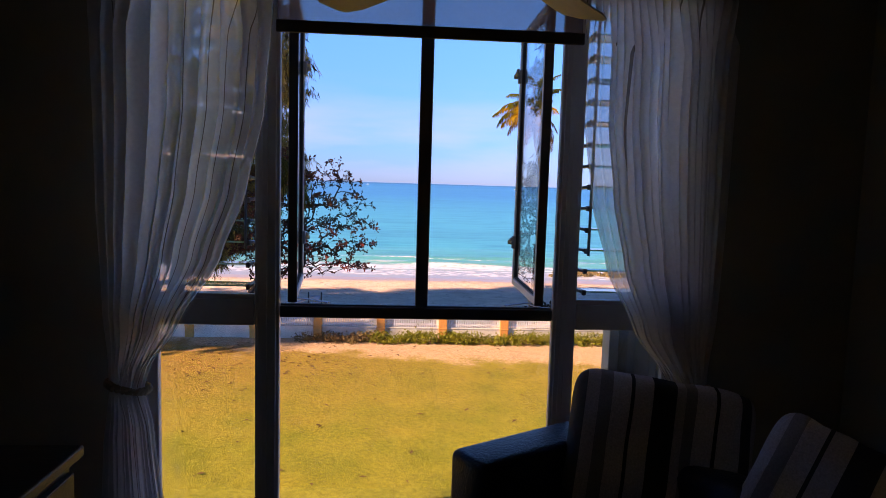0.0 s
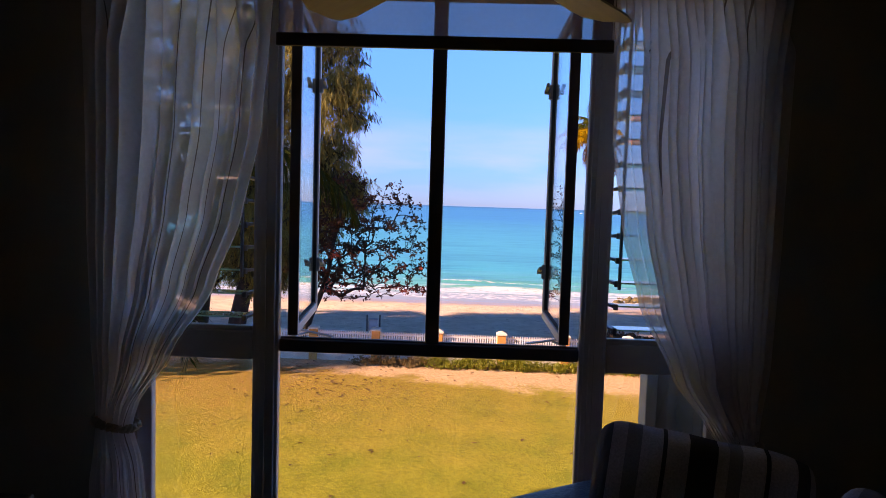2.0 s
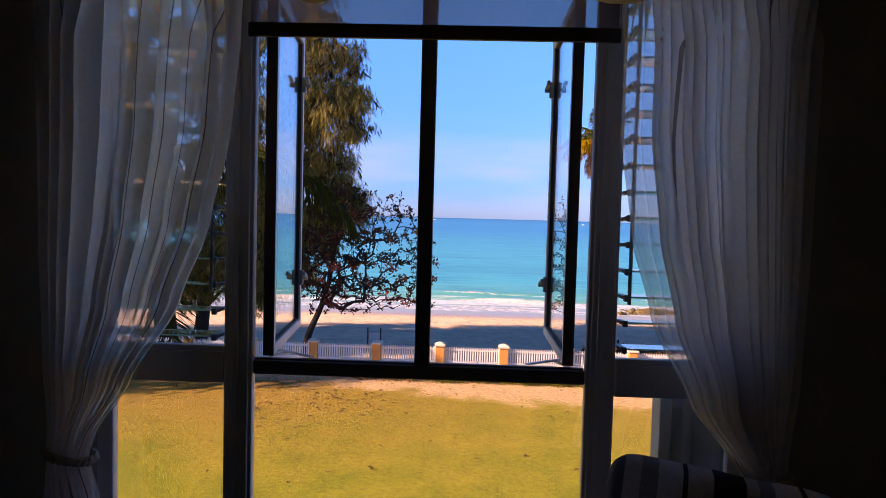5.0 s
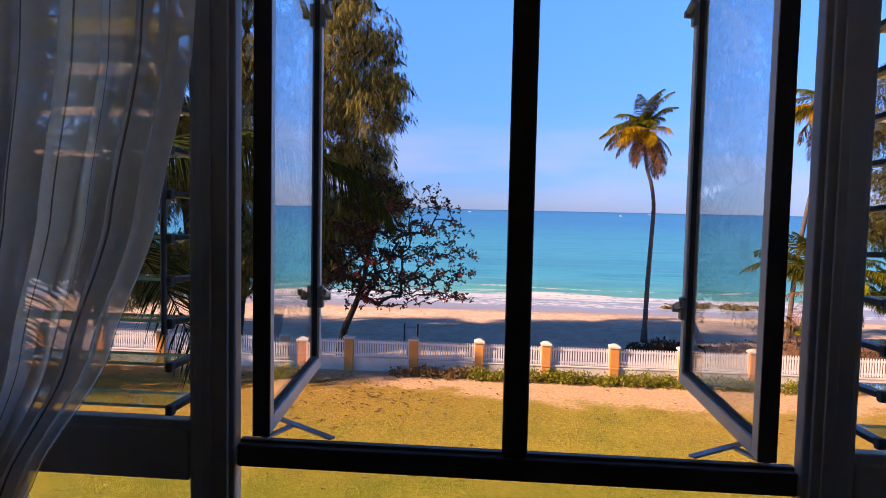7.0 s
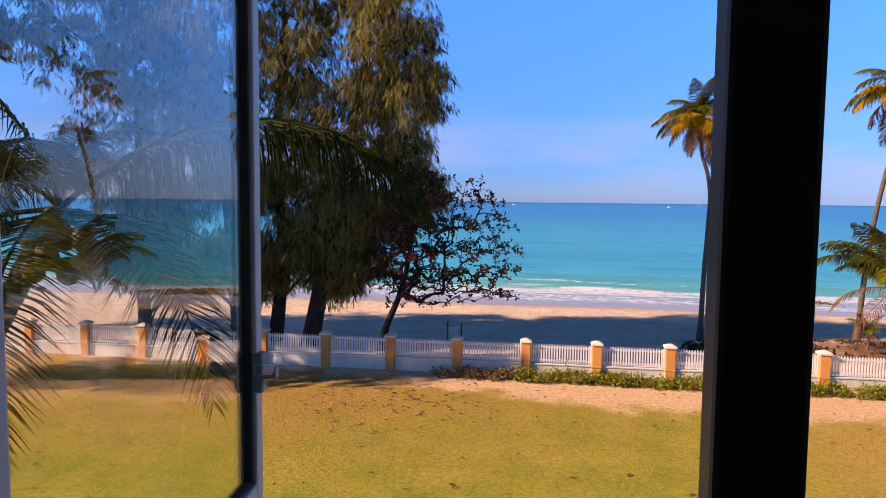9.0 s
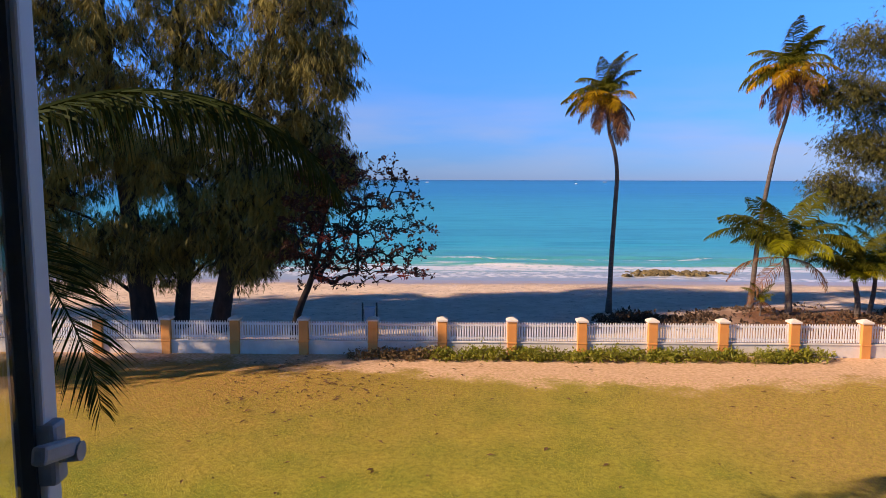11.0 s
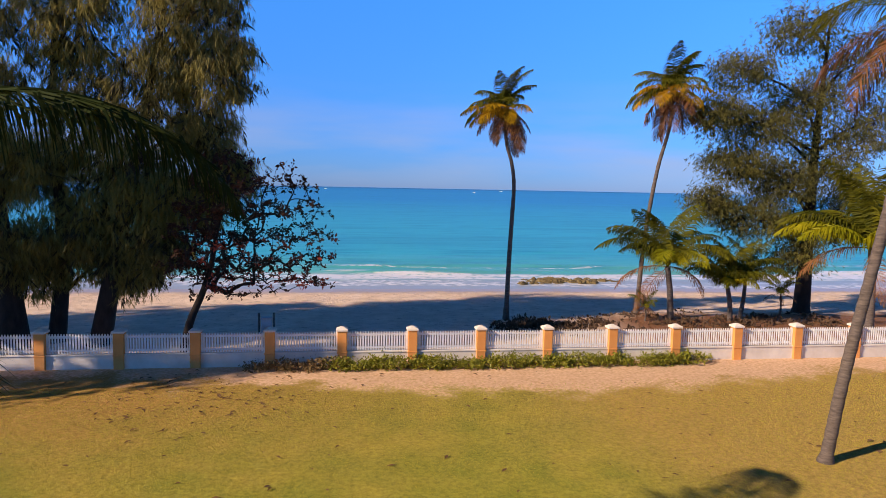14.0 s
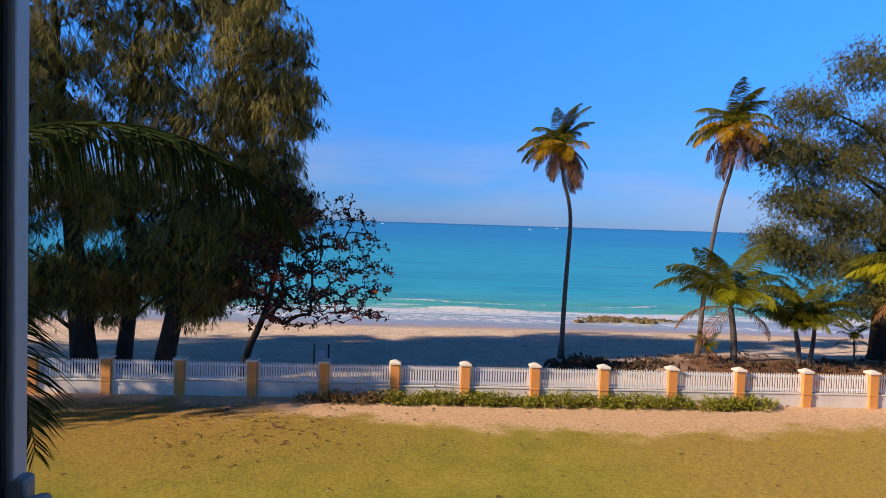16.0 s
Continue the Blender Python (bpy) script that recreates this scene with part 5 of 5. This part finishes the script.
for i in tips:
    q = nodes[i]
    band = abs(q.z - 3.6) < 0.28 or abs(q.z - 2.6) < 0.22
    leaf_list = red if band and q.x > 0.9 and rnd.random() < 0.8 else green
    leaf_list.append((q.x, q.y, q.z, 0.085))
    if rnd.random() < 0.6:
        p = nodes[up_of[i]]
        leaf_list.append((p.x, p.y, p.z, 0.07))
part("leaves", leaf_cloud("leaves", green, 5, 0.14, 78, M_ALMOND, 0.5), None, al, "dark green-brown leaves")
part("red_leaves", leaf_cloud("red_leaves", red, 7, 0.14, 79, M_ALMOND_RED, 0.5), None, al, "leaves turned deep red")

# ---- shrubs along the fence ----
rnd = random.Random(90)
x = -3.0
while x < 10.9:
    dry = x < -1.0
    w = rnd.uniform(0.5, 0.85)
    h = rnd.uniform(0.26, 0.46) * (0.9 if dry else 1.0)
    sh = thing("shrub", "dry brownish creeper shrub at the fence foot" if dry else "low yellow-green creeping shrub at the fence foot", "shrub", "shrubs along the fence", at=Matrix.Translation((x, FY - 0.42 + rnd.uniform(-0.12, 0.06), G)))
    cs, st = [], bmesh.new()
    for k in range(26):
        a, r = rnd.uniform(0, 6.28), rnd.uniform(0, 1) ** 0.5
        e = Vector((math.cos(a) * r * w, math.sin(a) * r * 0.36, h * rnd.uniform(0.25, 1.0) * (1 - 0.45 * r)))
        tube([(e.x * 0.2, e.y * 0.2, -0.02), (e.x * 0.7, e.y * 0.7, e.z * 0.8), tuple(e)], [0.008, 0.006, 0.003], 4, st, cap=False)
        cs.append((e.x, e.y, e.z, 0.13))
    part("stems", st, M_SHRUB_DRY, sh)
    part("leaves", leaf_cloud("leaves", cs, 12 if dry else 20, 0.10, int(x * 10) + 100, M_SHRUB_DRY if dry else M_SHRUB, 0.5), None, sh)
    x += rnd.uniform(0.45, 0.75)

# ---- beach things ----
rnd = random.Random(5)
for k in range(80):
    bm = bmesh.new()
    bmesh.ops.create_icosphere(bm, subdivisions=3, radius=1.0)
    sd = rnd.uniform(0, 99)
    for v in bm.verts:
        v.co *= 1 + 0.45 * noise.noise(v.co * 1.3 + Vector((sd, 0, 0))) + 0.34 * noise.noise(v.co * 3.3 + Vector((0, sd, 0)))
    u = rnd.uniform(-1, 1)
    s = rnd.uniform(0.12, 0.42) * (1 - 0.5 * abs(u))
    px, py = 14.4 + u * 3.9, 44.2 + rnd.uniform(-1.2, 1.2) + 0.3 * u
    ob = solid("rock", bm, M_ROCK, "weathered brown shore rock lying in the wash", "rock", smooth=False)
    ob["group"] = "rocks on the shore"
    ob.matrix_basis = Matrix.Translation((px, py, ground_height(px, py) + s * 0.2 + 0.1)) @ Matrix.Rotation(sd, 4, "Z") @ Matrix.Diagonal((s * 1.3, s, s * 0.8, 1))
bx = thing("utility_box", "small grey box between two posts behind the fence", "box", at=Matrix.Translation((-3.1, 22.0, G - 0.05)))
part("housing", box(-0.16, 0.16, -0.12, 0.12, 0.0, 1.26, 0.02), M_BOX, bx)
part("lid", box(-0.18, 0.18, -0.14, 0.14, 1.26, 1.31, 0.012), M_BOX, bx)
for s in (-1, 1):
    part("post", box(s * 0.24 - 0.025, s * 0.24 + 0.025, -0.025, 0.025, 0.0, 1.46, 0.004), M_GASKET, bx)
for px, py, ln in ((330, 1500, 9), (-60, 1300, 7), (160, 900, 4)):
    bt = thing("boat", "small white boat far out on the sea", "boat", "boats on the sea", at=Matrix.Translation((px, py, SEA)))
    bm = box(-ln / 2, ln / 2, -1.0, 1.0, -0.2, 0.9, 0.25)
    for v in bm.verts:
        if v.co.z < 0.2:
            v.co.x *= 0.8
    part("hull", bm, M_BOAT, bt)
    part("cabin", box(-ln * 0.15, ln * 0.2, -0.7, 0.7, 0.9, 1.5, 0.15), M_BOAT, bt)

# brown litter under the palms and behind the fence
r = np.random.RandomState(14)
spots = []
for k in range(170):
    px, py = (r.uniform(5.6, 10.5), 27.2 + r.normal() * 0.7) if k < 90 else (r.uniform(10.5, 21.0), 26.6 + r.normal() * 1.3)
    spots.append((px, py, ground_height(px, py) + 0.03, r.uniform(0.2, 0.5)))
litter_me = leaf_cloud("beach_litter", spots, 22, 0.2, 15, M_DEBRIS, 0.05)
tagged(new("beach_litter", litter_me), "dark brown fallen fronds and leaf litter on the sand", "leaf litter", kind="stuff")

# fallen leaves on the lawn
r = np.random.RandomState(3)
verts, faces = [], []
for k in range(330):
    if k < 190:
        px, py = -3.9 + r.normal() * 1.7, 17.6 + r.normal() * 1.35
    else:
        px, py = r.uniform(-12, 14), r.uniform(9, 20.2)
    if py > 20.2:
        continue
    s, a = r.uniform(0.04, 0.10) * (1.35 if k % 9 == 0 else 1), r.uniform(0, 6.28)
    u, w = np.array([math.cos(a), math.sin(a)]) * s, np.array([-math.sin(a), math.cos(a)]) * s * 0.45
    b = len(verts)
    lift = r.uniform(0.01, 0.035)
    verts += [(px - u[0], py - u[1], G + 0.008), (px + w[0], py + w[1], G + lift + 0.01), (px + u[0], py + u[1], G + 0.012 + lift * 0.6), (px - w[0], py - w[1], G + lift + 0.012)]
    faces += [(b, b + 1, b + 2), (b, b + 2, b + 3)]
tagged(new("fallen_leaves", raw_mesh("fallen_leaves", verts, faces, M_LITTER)), "brown dead leaves scattered over the lawn", "leaves", kind="stuff")

# short grass of the lawn
r = np.random.RandomState(8)
k = 260000
gx_, gy_ = r.uniform(-13, 17, k), 9.0 + 9.6 * r.uniform(0, 1, k) ** 1.1
keep = gy_ < 17.6 + 0.10 * np.abs(gx_ - 6.0) + r.normal(size=k) * 0.5
gx_, gy_ = gx_[keep], gy_[keep]
k = len(gx_)
a, hgt, wd = r.uniform(0, 6.28, k), r.uniform(0.010, 0.024, k), r.uniform(0.004, 0.008, k)
lean_x, lean_y = r.normal(size=k) * 0.012, r.normal(size=k) * 0.012
foot = np.stack([gx_, gy_, np.full(k, G)], 1)
sidev = np.stack([np.cos(a) * wd, np.sin(a) * wd, np.zeros(k)], 1)
tipv = foot + np.stack([lean_x, lean_y, hgt], 1)
verts = np.stack([foot - sidev, foot + sidev, tipv], 1).reshape(-1, 3)
tagged(new("grass", fast_mesh("grass", verts, 3, M_BLADES)), "short dry yellow-green lawn grass blades", "grass", kind="stuff")
